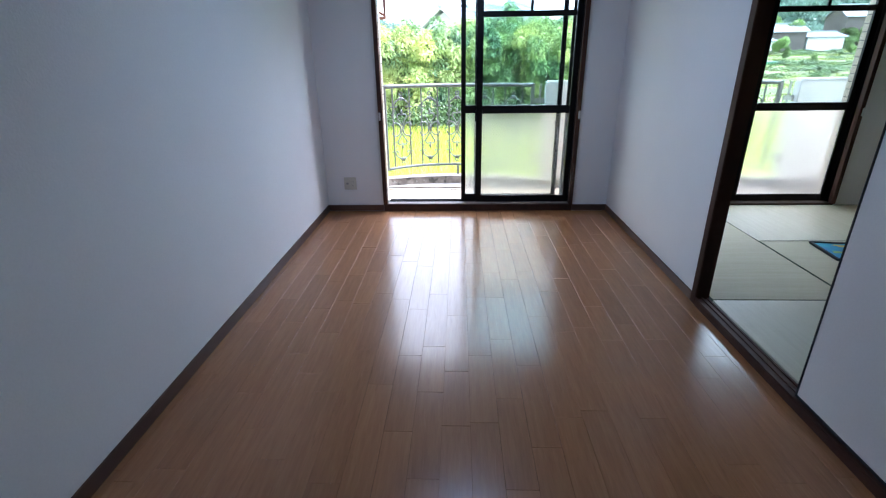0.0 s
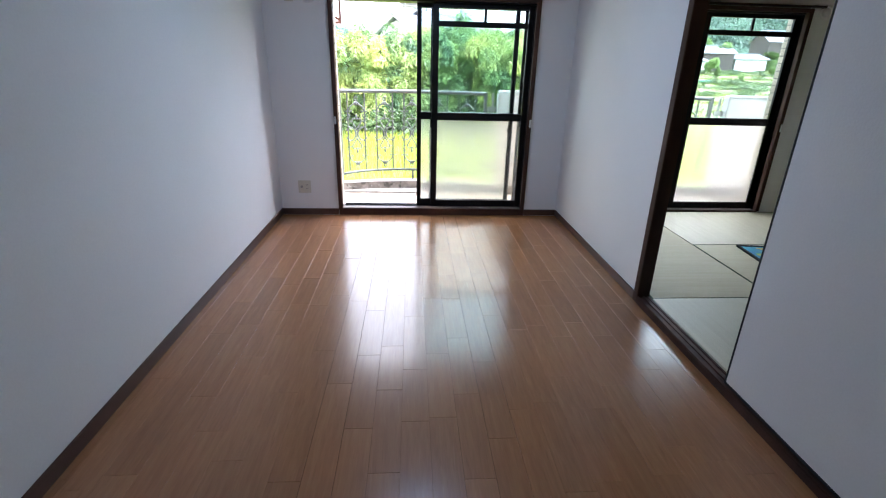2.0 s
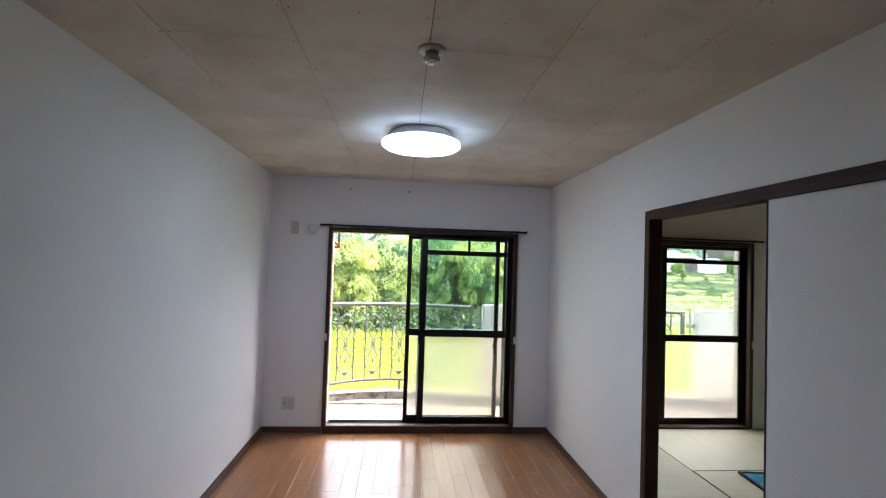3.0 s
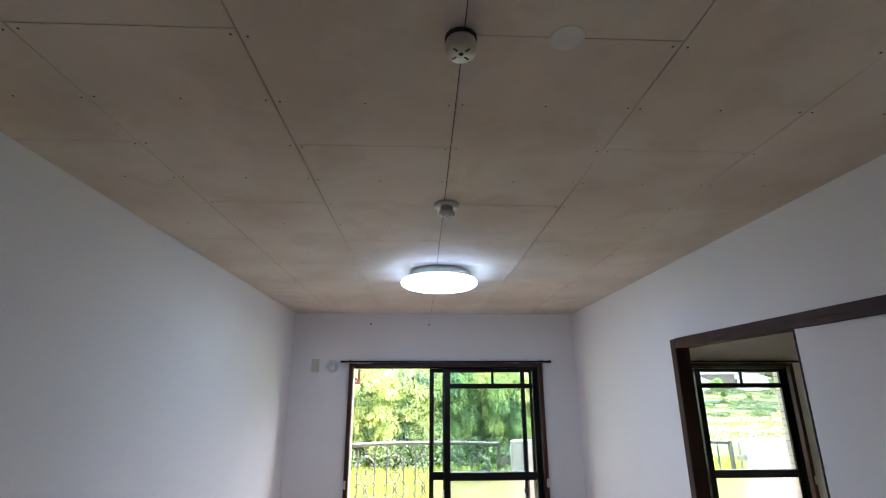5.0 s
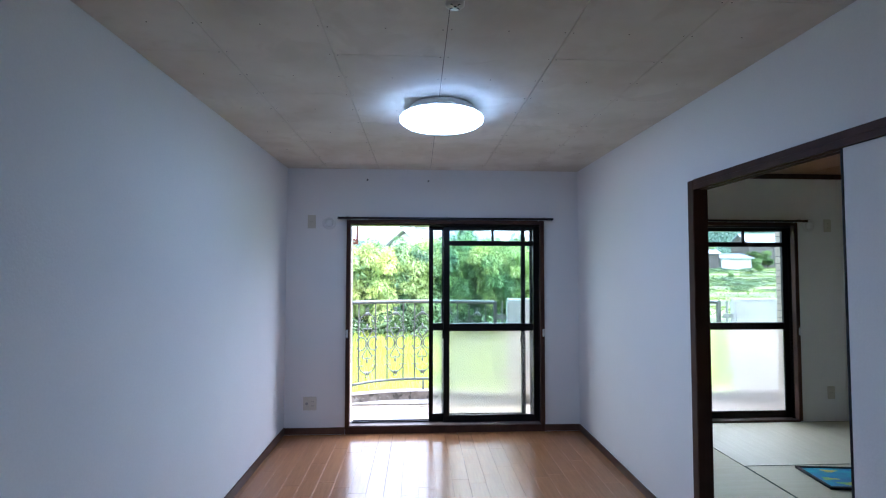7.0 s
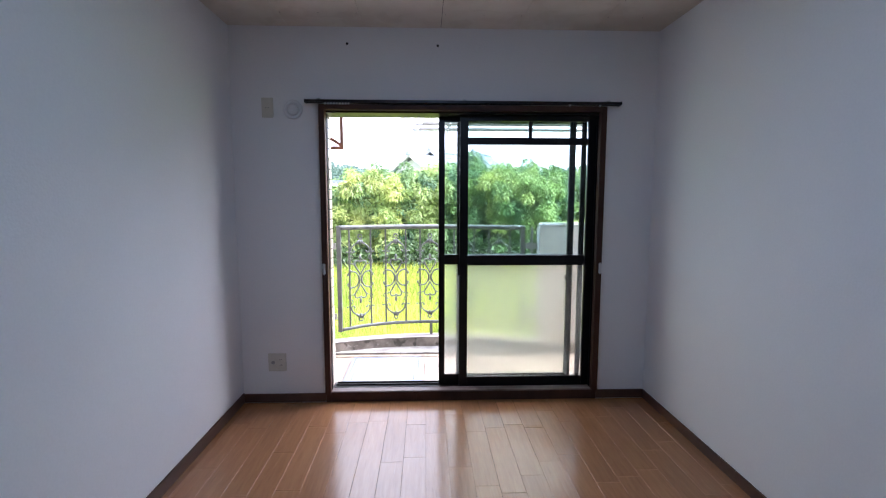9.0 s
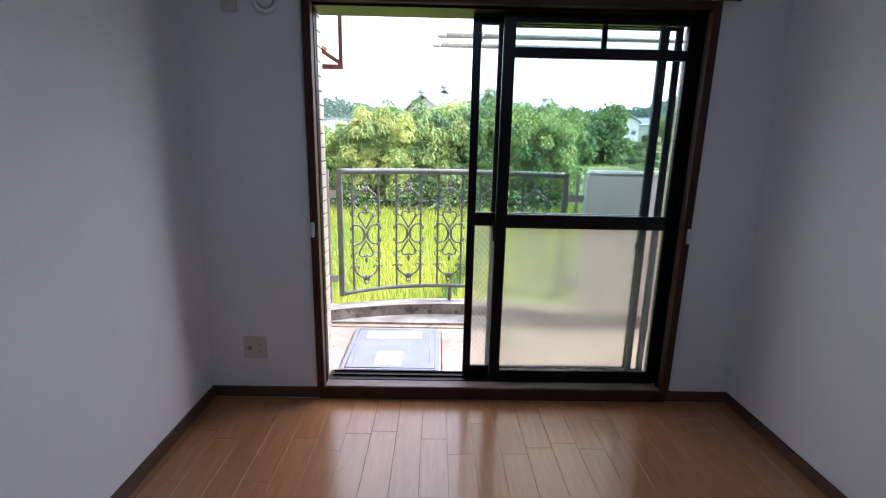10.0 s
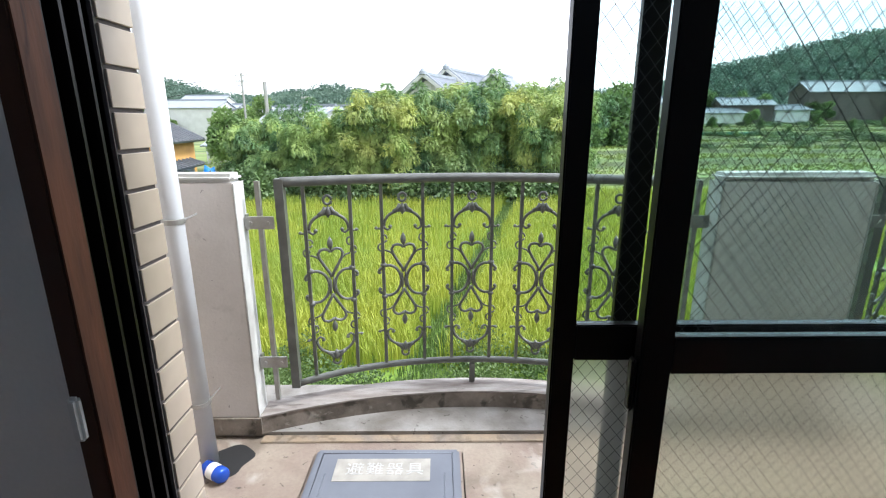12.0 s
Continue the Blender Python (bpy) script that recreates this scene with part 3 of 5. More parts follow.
def vent(x, z, label):
    v = holder("wall_vent", label, "vent", "round wall vents", (x, FRONT - 0.0005, z))
    part("ring", lathe([(0.040, 0), (0.059, 0.002), (0.060, 0.008), (0.054, 0.014), (0.044, 0.014), (0.040, 0.008)], 40, pose(0, 0, 0, 90)), WALLPAPER, v, "", True)
    part("disc", lathe([(0, 0.016), (0.030, 0.016), (0.035, 0.012), (0.035, 0.002), (0, 0.002)], 40, pose(0, 0, 0, 90)), WHITEPL, v, "", True)


vent(-0.924, 1.900, "round white wall vent beside the curtain rail")
vent(3.643, 1.905, "round white wall vent in the matted room")
for x, z in ((-0.58, 2.299), (-0.02, 2.294)):
    h = holder("screw_hook", "small dark screw hook in the wall above the window", "hook", "screw hooks above the window", (x, FRONT, z))
    part("screw", lathe([(0, 0.012), (0.007, 0.011), (0.008, 0.006), (0.004, 0.004), (0.004, 0), (0, 0)], 12, pose(0, -0.0005, 0, 90)), SLOT, h)


def ceiling_lamp():
    c = holder("ceiling_lamp", "round white LED ceiling lamp, lit", "ceiling lamp", place=(0.02, 2.80, TOP - 0.0005))
    part("base", lathe([(0, 0), (0.17, 0), (0.185, -0.012), (0.185, -0.045), (0, -0.045)], 48), WHITEPL, c, "", True)
    part("rim", lathe([(0.186, -0.046), (0.222, -0.052), (0.233, -0.0602), (0.186, -0.0602), (0.186, -0.046)], 64), WHITEPL, c, "", True)
    part("shade", lathe([(0.231, -0.0605), (0.237, -0.068), (0.236, -0.082), (0.218, -0.095), (0.15, -0.104), (0.07, -0.108), (0, -0.109)], 64), LAMP, c, "glowing white domed shade", True)


ceiling_lamp()


def detector(x, y, tall, label):
    """A round ceiling rosette with plug slots underneath."""
    d = holder("ceiling_rosette", label, "ceiling rosette", "ceiling rosettes", (x, y, TOP - 0.0005))
    if tall:
        part("base", lathe([(0, 0), (0.034, 0), (0.034, -0.006), (0.030, -0.008), (0, -0.008)], 32), SLOT, d, "dark grimy rim")
        body = lathe([(0, -0.0085), (0.031, -0.0085), (0.033, -0.014), (0.033, -0.034), (0.030, -0.040), (0, -0.040)], 40)
        part("body", body, PLASTIC, d, "cream plastic body", True)
        zz, rr = -0.0405, 0.018
    else:
        part("base", lathe([(0, 0), (0.050, 0), (0.050, -0.008), (0.044, -0.012), (0, -0.012)], 40), PLASTIC, d, "cream plastic flange", True)
        part("body", lathe([(0, -0.0125), (0.026, -0.0125), (0.024, -0.030), (0.032, -0.033), (0.032, -0.045), (0.026, -0.050), (0, -0.050)], 40), PLASTIC, d, "cream plastic body", True)
        zz, rr = -0.0505, 0.017
    for a in (45, 135, 225, 315):
        m = pose(0, 0, 0, 0, 0, a)
        part("slot", box(rr - 0.006, rr + 0.006, -0.0022, 0.0022, zz, zz + 0.0008, m=m), SLOT, d, "dark slot")
    part("centre", lathe([(0, zz), (0.005, zz), (0.005, zz + 0.0008), (0, zz + 0.0008)], 16), SLOT, d)


detector(-0.006, 0.745, True, "round cream ceiling rosette with dark grimy rim")
detector(0.010, 1.680, False, "round cream ceiling rosette with flared socket near the lamp")
b = holder("blanking_patch", "round white filled patch on the stained ceiling", "patch", place=(0.22, 0.735, TOP - 0.0005))
part("disc", lathe([(0, 0), (0.038, 0), (0.036, -0.0015), (0, -0.002)], 40), WHITEPL, b)


# ---- balcony ----
OCHRESTAIN = mat("ochre_stained_mortar", (0.31, 0.24, 0.165), (0.22, 0.185, 0.15), 0.85, scale=7, fine=70, bump=0.8, spread=0.2, grain=0.3, spots=(((0.12, 0.09, 0.06), 9, 0.55, 0.66, 0.7),))
slab("balcony_floor", -1.9, 4.6, OUT, 5.80, -0.30, -0.13, CONCRETE)
slab("balcony_ledge", -1.9, 4.6, 5.80, 6.22, -0.30, -0.105, LEDGE)
slab("balcony_end_wall", -1.95, -1.80, OUT, 5.90, -0.30, 2.35, PLASTER)
slab("balcony_end_wall_far", 4.6, 4.75, OUT, 5.90, -0.30, 2.35, PLASTER)
slab("outer_step", -0.70, 1.0, OUT - 0.015, OUT + 0.10, -0.30, -0.03, HATCH)
for k in (0,):
    slab("facade_left", -1.95, -1.30, OUT - 0.02, OUT, -0.3, 2.6, JOINT)


def arc_y(x, c, mid, drop):
    return mid - drop * ((x - c) / 0.95) ** 2


def curb(c, name, half=1.018):
    bm = bmesh.new()
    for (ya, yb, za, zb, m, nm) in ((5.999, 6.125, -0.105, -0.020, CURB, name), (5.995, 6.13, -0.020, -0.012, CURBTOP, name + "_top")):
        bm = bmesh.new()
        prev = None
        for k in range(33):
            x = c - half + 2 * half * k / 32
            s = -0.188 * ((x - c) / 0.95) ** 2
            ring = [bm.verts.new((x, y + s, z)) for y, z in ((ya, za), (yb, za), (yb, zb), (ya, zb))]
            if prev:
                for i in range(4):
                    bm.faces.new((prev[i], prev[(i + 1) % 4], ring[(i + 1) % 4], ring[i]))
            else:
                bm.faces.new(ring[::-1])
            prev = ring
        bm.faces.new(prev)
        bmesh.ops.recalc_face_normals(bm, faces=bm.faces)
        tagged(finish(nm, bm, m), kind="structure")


curb(-0.05, "curb_1", 1.014)
curb(2.705, "curb_2", 1.089)
slab("mortar_fillet", -1.06, 0.96, 5.745, 5.7995, -0.13, -0.122, OCHRESTAIN, bevel=0.003)


def parapet(x0, x1, label):
    p = holder("balcony_pier", label, "pier", "piers between the railings", ((x0 + x1) / 2, 5.84, -0.105), kind="structure")
    w = (x1 - x0) / 2
    part("footing", box(-w - 0.012, w + 0.012, -0.062, 0.062, 0.0, 0.085), CURB, p, "dark damp concrete footing")
    part("wall", box(-w + 0.001, w - 0.001, -0.05, 0.05, 0.0855, 1.19, 0.004), PLASTER, p, "greyish pink rendered face")
    part("cap", box(-w - 0.0045, w + 0.0045, -0.0525, 0.0525, 1.1905, 1.228, 0.015), WHITECAP, p, "weathered white cap")
    for s in (-1, 1):
        a, b = sorted((s * (w - 0.0005), s * (w + 0.004)))
        part("edge_face", box(a, b, -0.052, 0.052, 0.0855, 1.19, 0.002), WHITECAP, p, "white painted edge")
    return p


parapet(-1.795, -1.070, "rendered concrete balcony pier with white painted edges beside the drainpipe")
parapet(0.966, 1.614, "rendered concrete balcony pier with white painted edges between two railings")
parapet(3.797, 4.59, "rendered concrete balcony pier with dirty streaks outside the matted room")


def arc(cx, cz, rx, rz, a0, a1, n=14, c0=0.0):
    return [(cx + rx * math.cos(radians(a0 + (a1 - a0) * k / n)), c0, cz + rz * math.sin(radians(a0 + (a1 - a0) * k / n))) for k in range(n + 1)]


def knob(bm, x, z, rx, rz):
    lathe([(0, -rz), (rx * 0.8, -rz * 0.5), (rx, 0), (rx * 0.7, rz * 0.5), (0, rz)], 8, pose(x, 0, z), bm)


def scroll_meshes():
    """The cast ornament: ring, arch, heart, side scrolls, inverted heart, lower arch, ring; its middle is at z 0.6."""
    r = 0.0072
    made = {}
    made["ring"] = [tube(arc(0, 0.985, 0.018, 0.020, 0, 345, 20), 0.0062), tube(arc(0, 0.178, 0.018, 0.020, 0, 345, 20), 0.0062)]
    arches = []
    for zt, zc in ((1, 0.850), (-1, 0.290)):
        bm = tube(arc(0, zc, 0.090, 0.072 * zt, 0, 180, 18), r)
        for q in (-1, 1):
            tube([(q * 0.090, 0, zc), (q * 0.088, 0, zc - 0.012 * zt), (q * 0.074, 0, zc - 0.022 * zt), (q * 0.060, 0, zc - 0.014 * zt), (q * 0.058, 0, zc - 0.002 * zt)], 0.006, bm=bm)
            knob(bm, q * 0.060, zc - 0.006 * zt, 0.010, 0.010)
            tube([(q * 0.092, 0, zc - 0.004 * zt), (q * 0.114, 0, zc - 0.016 * zt), (q * 0.128, 0, zc - 0.012 * zt)], 0.0055, bm=bm)
            knob(bm, q * 0.128, zc - 0.012 * zt, 0.010, 0.009)
        knob(bm, 0, zc + 0.080 * zt, 0.016, 0.030)
        for q in (-1, 1):
            tube([(q * 0.010, 0, zc + 0.100 * zt), (q * 0.024, 0, zc + 0.078 * zt), (q * 0.044, 0, zc + 0.064 * zt)], 0.010, bm=bm)
        arches.append(bm)
    made["arch"] = arches
    hearts = []
    for zt, z0 in ((1, 0.615), (-1, 0.527)):
        bm = bmesh.new()
        for q in (-1, 1):
            pts = [(0, 0, z0), (q * 0.010, 0, z0 + 0.022 * zt), (q * 0.032, 0, z0 + 0.058 * zt), (q * 0.053, 0, z0 + 0.095 * zt), (q * 0.057, 0, z0 + 0.116 * zt),
                   (q * 0.048, 0, z0 + 0.133 * zt), (q * 0.030, 0, z0 + 0.139 * zt), (q * 0.012, 0, z0 + 0.134 * zt), (0, 0, z0 + 0.124 * zt)]
            tube(pts, r, bm=bm)
            tube([(q * 0.050, 0, z0 + 0.088 * zt), (q * 0.068, 0, z0 + 0.104 * zt), (q * 0.092, 0, z0 + 0.112 * zt)], 0.0045, bm=bm)
        knob(bm, 0, z0 + 0.165 * zt, 0.014, 0.034)
        hearts.append(bm)
    made["heart"] = hearts
    sides = []
    for q in (-1, 1):
        bm = bmesh.new()
        for zt in (1, -1):
            tube(arc(q * 0.076, 0.571, q * -0.062, 0.078 * zt, 0, 118, 14) + [(q * 0.120, 0, 0.571 + 0.056 * zt), (q * 0.124, 0, 0.571 + 0.044 * zt)], r, bm=bm)
            knob(bm, q * 0.119, 0.571 + 0.042 * zt, 0.010, 0.010)
            knob(bm, q * 0.098, 0.571 + 0.082 * zt, 0.017, 0.016)
        knob(bm, q * 0.010, 0.571, 0.010, 0.05)
        for z in (0.785, 0.741, 0.400, 0.356):
            s = 1 if z in (0.785, 0.356) else -1
            made.setdefault("curl", []).append(tube(arc(q * (0.100 - 0.008 * s), z, 0.014, 0.018, 0, 330, 12), 0.0045))
        sides.append(bm)
    made["side_scroll"] = sides
    return {k: [finish_mesh(k, b) for b in v] for k, v in made.items()}


def finish_mesh(name, bm):
    me = bpy.data.meshes.new(name)
    bm.to_mesh(me)
    bm.free()
    me.materials.append(IRON)
    me.polygons.foreach_set("use_smooth", [True] * len(me.polygons))
    return me


SCROLL = scroll_meshes()


def railing(c, half, label):
    g = holder("balcony_railing", label, "railing", "bowed railings", (c, 0, 0))
    top = [(-half + 2 * half * k / 32, arc_y(-half + 2 * half * k / 32, 0, 6.10, 0.225 * (0.87 / half) ** 2), 1.073) for k in range(33)]
    low = [(x, y, 0.115 - 0.03 * (x / half) ** 4) for x, y, z in top]
    part("top_rail", tube(top, 0.0225, bm=None, seg=12), IRON, g, "", True)
    part("bottom_rail", tube(low, 0.0165, seg=10), IRON, g, "", True)
    for q in (-1, 1):
        part("end_post", tube([(q * (half + 0.003), top[0][1], 1.090), (q * (half + 0.003), top[0][1], 0.072)], 0.0195, square=True), IRON, g)
        # clamps to the pier and the flat bar beside
        part("fixing_bar", tube([(q * (half + 0.085), 5.87, 1.085), (q * (half + 0.085), 5.87, 0.03)], 0.010, square=True), STEEL, g, "flat bar beside the end post")
        for z in (0.905, 0.235):
            br = part("clamp", box(min(q * (half + 0.02), q * (half + 0.148)), max(q * (half + 0.02), q * (half + 0.148)), 5.848, 5.858, z - 0.028, z + 0.028, 0.002), STEEL, g, "steel clamp plate bolted to the pier")
            a, b = sorted((q * (half + 0.140), q * (half + 0.1475)))
            part("clamp_flange", box(a, b, 5.8585, 5.885, z - 0.036, z + 0.036), STEEL, br)
            for xx in (half + 0.045, half + 0.12):
                part("bolt", lathe([(0, -0.006), (0.008, -0.006), (0.009, 0), (0, 0)], 6, pose(q * xx, 5.8478, z, -90)), STEEL, br)
    part("foot", box(-0.014, 0.014, 6.085, 6.112, -0.012, 0.10, 0.003), IRON, g, "short foot under the rail")
    for k in range(5):
        cx = -0.685 * half / 0.87 + (-0.0 + 0.331 * half / 0.87 + 0.006) * k
        for s in (-0.098, 0.098):
            x = cx + s
            y = arc_y(x, 0, 6.10, 0.225 * (0.87 / half) ** 2)
            part("bar", tube([(x, y, 1.055), (x, y, 0.115)], 0.0075, square=True), IRON, g)
        slope = math.degrees(math.atan(-2 * 0.225 * cx / 0.95 ** 2))
        hang = new("ornament")
        hang.parent = g
        hang.matrix_world = pose(c + cx, arc_y(cx, 0, 6.10, 0.225 * (0.87 / half) ** 2), 0, 0, 0, slope)
        hang.matrix_parent_inverse = Matrix()
        hang.matrix_basis = pose(cx, arc_y(cx, 0, 6.10, 0.225 * (0.87 / half) ** 2), 0, 0, 0, slope)
        for nm, ms in SCROLL.items():
            for me in ms:
                o = new(nm, me)
                o.parent = hang
    return g


railing(-0.045, 0.87, "bowed grey iron balcony railing with heart and scroll ornaments")
railing(2.705, 0.945, "bowed grey iron railing with heart scrolls beyond the pier")


def hatch():
    h = holder("escape_hatch", "blue-grey steel escape hatch lid with pale label, closed", "escape hatch", place=(-0.447, 5.325, -0.13))
    fr = part("frame", box(-0.335, 0.335, -0.37, 0.35, 0.0, 0.012, 0.006), CONCRETE, h, "mortar bed round the lid")
    lid = part("lid", box(-0.318, 0.318, -0.345, 0.338, 0.0125, 0.034, 0.010), HATCH, h)
    bm = tube([(-0.285, -0.315, 0.033), (0.285, -0.315, 0.033), (0.285, 0.305, 0.033), (-0.285, 0.305, 0.033)], 0.005, closed=True)
    for x in (-0.25, 0.25):
        tube([(x, -0.24, 0.033), (x, 0.18, 0.033)], 0.003, bm=bm)
    part("pressed_rib", bm, HATCH, lid, "", True)
    part("handle_lip", box(-0.13, 0.13, -0.358, -0.3455, 0.006, 0.030, 0.004), HATCH, lid)
    part("label_plate", box(-0.215, 0.190, 0.135, 0.268, 0.0341, 0.0356), LABEL, h, "worn pale strip with white characters")
    part("sticker", box(-0.105, 0.065, -0.28, -0.075, 0.0341, 0.0352), LABEL, h, "square whitish sticker")
    font = "\u907f\u96e3\u5668\u5177"
    for k, ch in enumerate(font):
        cu = bpy.data.curves.new("lettering", "FONT")
        cu.body, cu.size, cu.extrude, cu.align_x, cu.align_y = ch, 0.078, 0.0004, "CENTER", "CENTER"
        cu.materials.append(INK)
        o = new("lettering", cu)
        o.parent = h
        o.matrix_basis = pose(-0.13 + 0.085 * k, 0.20, 0.0362)


hatch()


def drainpipe():
    d = holder("drainpipe", "grey-white plastic rain pipe standing in the balcony corner", "drainpipe", place=(-1.238, 5.62, -0.13))
    part("pipe", lathe([(0.033, 0.0), (0.038, 0.0), (0.038, 2.49), (0.033, 2.49), (0.033, 0.0)], 28), PVC, d, "", True)
    for z in (0.292, 1.08):
        b = part("clip", lathe([(0.0385, z), (0.042, z + 0.001), (0.042, z + 0.020), (0.0385, z + 0.021)], 28), STEEL, d, "steel pipe clip")
        part("clip_rod", tube([(0.030, 0.02, z + 0.012), (0.040, 0.10, z + 0.02)], 0.004), STEEL, b)


drainpipe()
c = holder("drinks_can", "blue and white drinks can lying by the drain", "can", place=(-1.165, 5.52, -0.095), turn=62)
part("body", lathe([(0, -0.060), (0.026, -0.060), (0.033, -0.052), (0.033, 0.048), (0.026, 0.060), (0.0, 0.058)], 24, pose(0, 0, 0, 90)), CAN, c, "", True)
part("band", lathe([(0.0333, -0.02), (0.0336, -0.019), (0.0336, 0.019), (0.0333, 0.02)], 24, pose(0, 0, 0, 90)), WHITEPL, c, "white band", True)
# flat disc on the floor; its dark colour stands for the shaded hollow
d = holder("floor_drain", "dark wet drain gully in the balcony floor", "drain", place=(-1.15, 5.63, -0.1297))
bm = bmesh.new()
bmesh.ops.create_circle(bm, cap_ends=True, radius=0.11, segments=28)
for v in bm.verts:
    v.co.x *= 0.8 + 0.15 * math.sin(5 * v.co.y * 8)
part("gully", bm, SLOT, d)


def laundry():
    g = holder("laundry_pole_hanger", "steel laundry pole hanger below the slab above", "hanger", place=(0.11, 5.69, 2.36))
    part("plate", box(-0.05, 0.05, -0.9995, -0.985, -0.07, 0.03, 0.002), STEEL, g)
    part("rod", tube([(0, -0.986, -0.02), (0, 0, -0.02), (0, 0, -0.30)], 0.011), STEEL, g)
    bm = tube([(0, -0.24, -0.40), (0, 0, -0.30), (0, 0.24, -0.40)], 0.008)
    for y in (-0.19, 0.19):
        tube([(p[0], y + p[1], p[2]) for p in [(0, 0.030 * math.cos(radians(a)), -0.385 + 0.030 * math.sin(radians(a))) for a in range(0, 360, 30)]], 0.005, bm=bm, closed=True)
    part("arm", bm, STEEL, g)
    for y, z, x in ((5.50, 1.975, -0.165), (5.88, 1.985, -0.20)):
        p = holder("laundry_pole", "grey steel laundry pole hung over the balcony", "laundry pole", "laundry poles", (x, y, z))
        part("tube", tube([(0.02, 0, 0), (2.6, 0, 0)], 0.0165, seg=14), STEEL, p, "", True)
        part("end_cap", lathe([(0, -0.02), (0.012, -0.016), (0.018, 0.0), (0.018, 0.045), (0, 0.045)], 14, pose(0, 0, 0, 0, 90)), PVC, p, "", True)
    g2 = copy_thing(g, pose(1.9, 5.69, 2.36))
    b = holder("wall_bracket", "brown metal bracket frame with an orange wooden brace", "bracket", place=(-0.80, 5.50, 1.77))
    part("upright", tube([(0, 0, 0), (0, 0, 0.585), (0, -0.785, 0.585)], 0.012, square=True), BROWN, b)
    part("crossbar", tube([(0.012, 0, 0), (-0.98, 0, 0)], 0.014, square=True), JAMB, b)
    part("brace", tube([(0, 0, 0.02), (-0.42, -0.12, 0.28)], 0.013, square=True), JAMB, b)
    part("board", box(-0.40, -0.12, -0.03, 0.0, 0.02, 0.07, m=pose(0, 0, 0, 0, 24)), ORANGE, b, "orange wooden board")


laundry()

# ---- land outside ----
GROUND = -3.2
EYE_Y = 3.84


def land(x, y):
    """Height of the land."""
    far = min(max((y - 41) / 72, 0), 1)
    right = min(max((x + 6) / 22, 0), 1)
    h = far * 4.7
    wob = 2.2 * noise.noise(Vector((x * 0.03, y * 0.03, 0)))
    st = 0.55
    k = (h + 0.12 * wob) / st
    f = k - math.floor(k)
    terr = (math.floor(k) + min(f * 7, 1)) * st
    low = min(max((y - 34) / 60, 0), 1) * 1.1
    return GROUND + right * max(terr, 0) * (y > 40) + (1 - right) * max(low, 0)


def grid_mesh(name, xs, ys, fn, material):
    me = bpy.data.meshes.new(name)
    nx, ny = len(xs), len(ys)
    co = [(x, y, fn(x, y)) for y in ys for x in xs]
    fa = [(j * nx + i, j * nx + i + 1, (j + 1) * nx + i + 1, (j + 1) * nx + i) for j in range(ny - 1) for i in range(nx - 1)]
    me.from_pydata(co, [], fa)
    me.materials.append(material)
    me.update()
    return new(name, me)


def field_material():
    m = mat("fields", (0.20, 0.30, 0.035), (0.10, 0.19, 0.03), 0.9, scale=0.25, fine=14, world_space=True, spread=0.4, bump=0.8)
    n, l = m.node_tree.nodes, m.node_tree.links
    p = n["Principled BSDF"]
    src = p.inputs["Base Color"].links[0].from_socket
    geo = n.new("ShaderNodeNewGeometry")
    sep = n.new("ShaderNodeSeparateXYZ")
    l.new(geo.outputs["Position"], sep.inputs[0])
    mr = n.new("ShaderNodeMapRange")
    mr.inputs["From Min"].default_value, mr.inputs["From Max"].default_value = 34, 44
    l.new(sep.outputs["Y"], mr.inputs["Value"])
    mp = n.new("ShaderNodeMapping")
    mp.inputs["Scale"].default_value = (0.02, 0.16, 0.5)
    l.new(geo.outputs["Position"], mp.inputs["Vector"])
    nz = n.new("ShaderNodeTexNoise")
    nz.inputs["Scale"].default_value, nz.inputs["Detail"].default_value = 1.0, 6
    l.new(mp.outputs["Vector"], nz.inputs["Vector"])
    cr = n.new("ShaderNodeValToRGB")
    e = cr.color_ramp.elements
    e[0].position, e[0].color = 0.40, (0.075, 0.12, 0.035, 1)
    e[1].position, e[1].color = 0.60, (0.21, 0.27, 0.07, 1)
    for pos, col in ((0.45, (0.13, 0.17, 0.05, 1)), (0.485, (0.20, 0.27, 0.07, 1)), (0.52, (0.10, 0.15, 0.045, 1)), (0.56, (0.24, 0.22, 0.12, 1))):
        k = cr.color_ramp.elements.new(pos)
        k.color = col
    l.new(nz.outputs["Fac"], cr.inputs["Fac"])
    mx = n.new("ShaderNodeMix")
    mx.data_type = "RGBA"
    l.new(mr.outputs["Result"], mx.inputs["Factor"])
    l.new(src, mx.inputs["A"])
    l.new(cr.outputs["Color"], mx.inputs["B"])
    sp = n.new("ShaderNodeSeparateXYZ")
    l.new(geo.outputs["Normal"], sp.inputs[0])
    st = n.new("ShaderNodeMapRange")
    st.inputs["From Min"].default_value, st.inputs["From Max"].default_value = 0.992, 0.93
    l.new(sp.outputs["Z"], st.inputs["Value"])
    m3 = n.new("ShaderNodeMix")
    m3.data_type = "RGBA"
    m3.inputs["B"].default_value = (0.085, 0.10, 0.04, 1)
    l.new(st.outputs["Result"], m3.inputs["Factor"])
    l.new(mx.outputs["Result"], m3.inputs["A"])
    l.new(m3.outputs["Result"], p.inputs["Base Color"])
    return m


def spaced(a, b, fine_to, step, count):
    """Even steps near, growing ones far away."""
    near = list(np.arange(a, b + 1e-6, step))
    out = [near[-1] + (fine_to - b) * (k / count) ** 3 for k in range(1, count + 1)]
    return near + out


xs = sorted(set([-x for x in spaced(0, 100, 2500, 4, 14)] + spaced(0, 160, 2500, 4, 14)))
ys = [-300, -100, -40, 0] + spaced(8, 130, 3500, 0.8, 18)
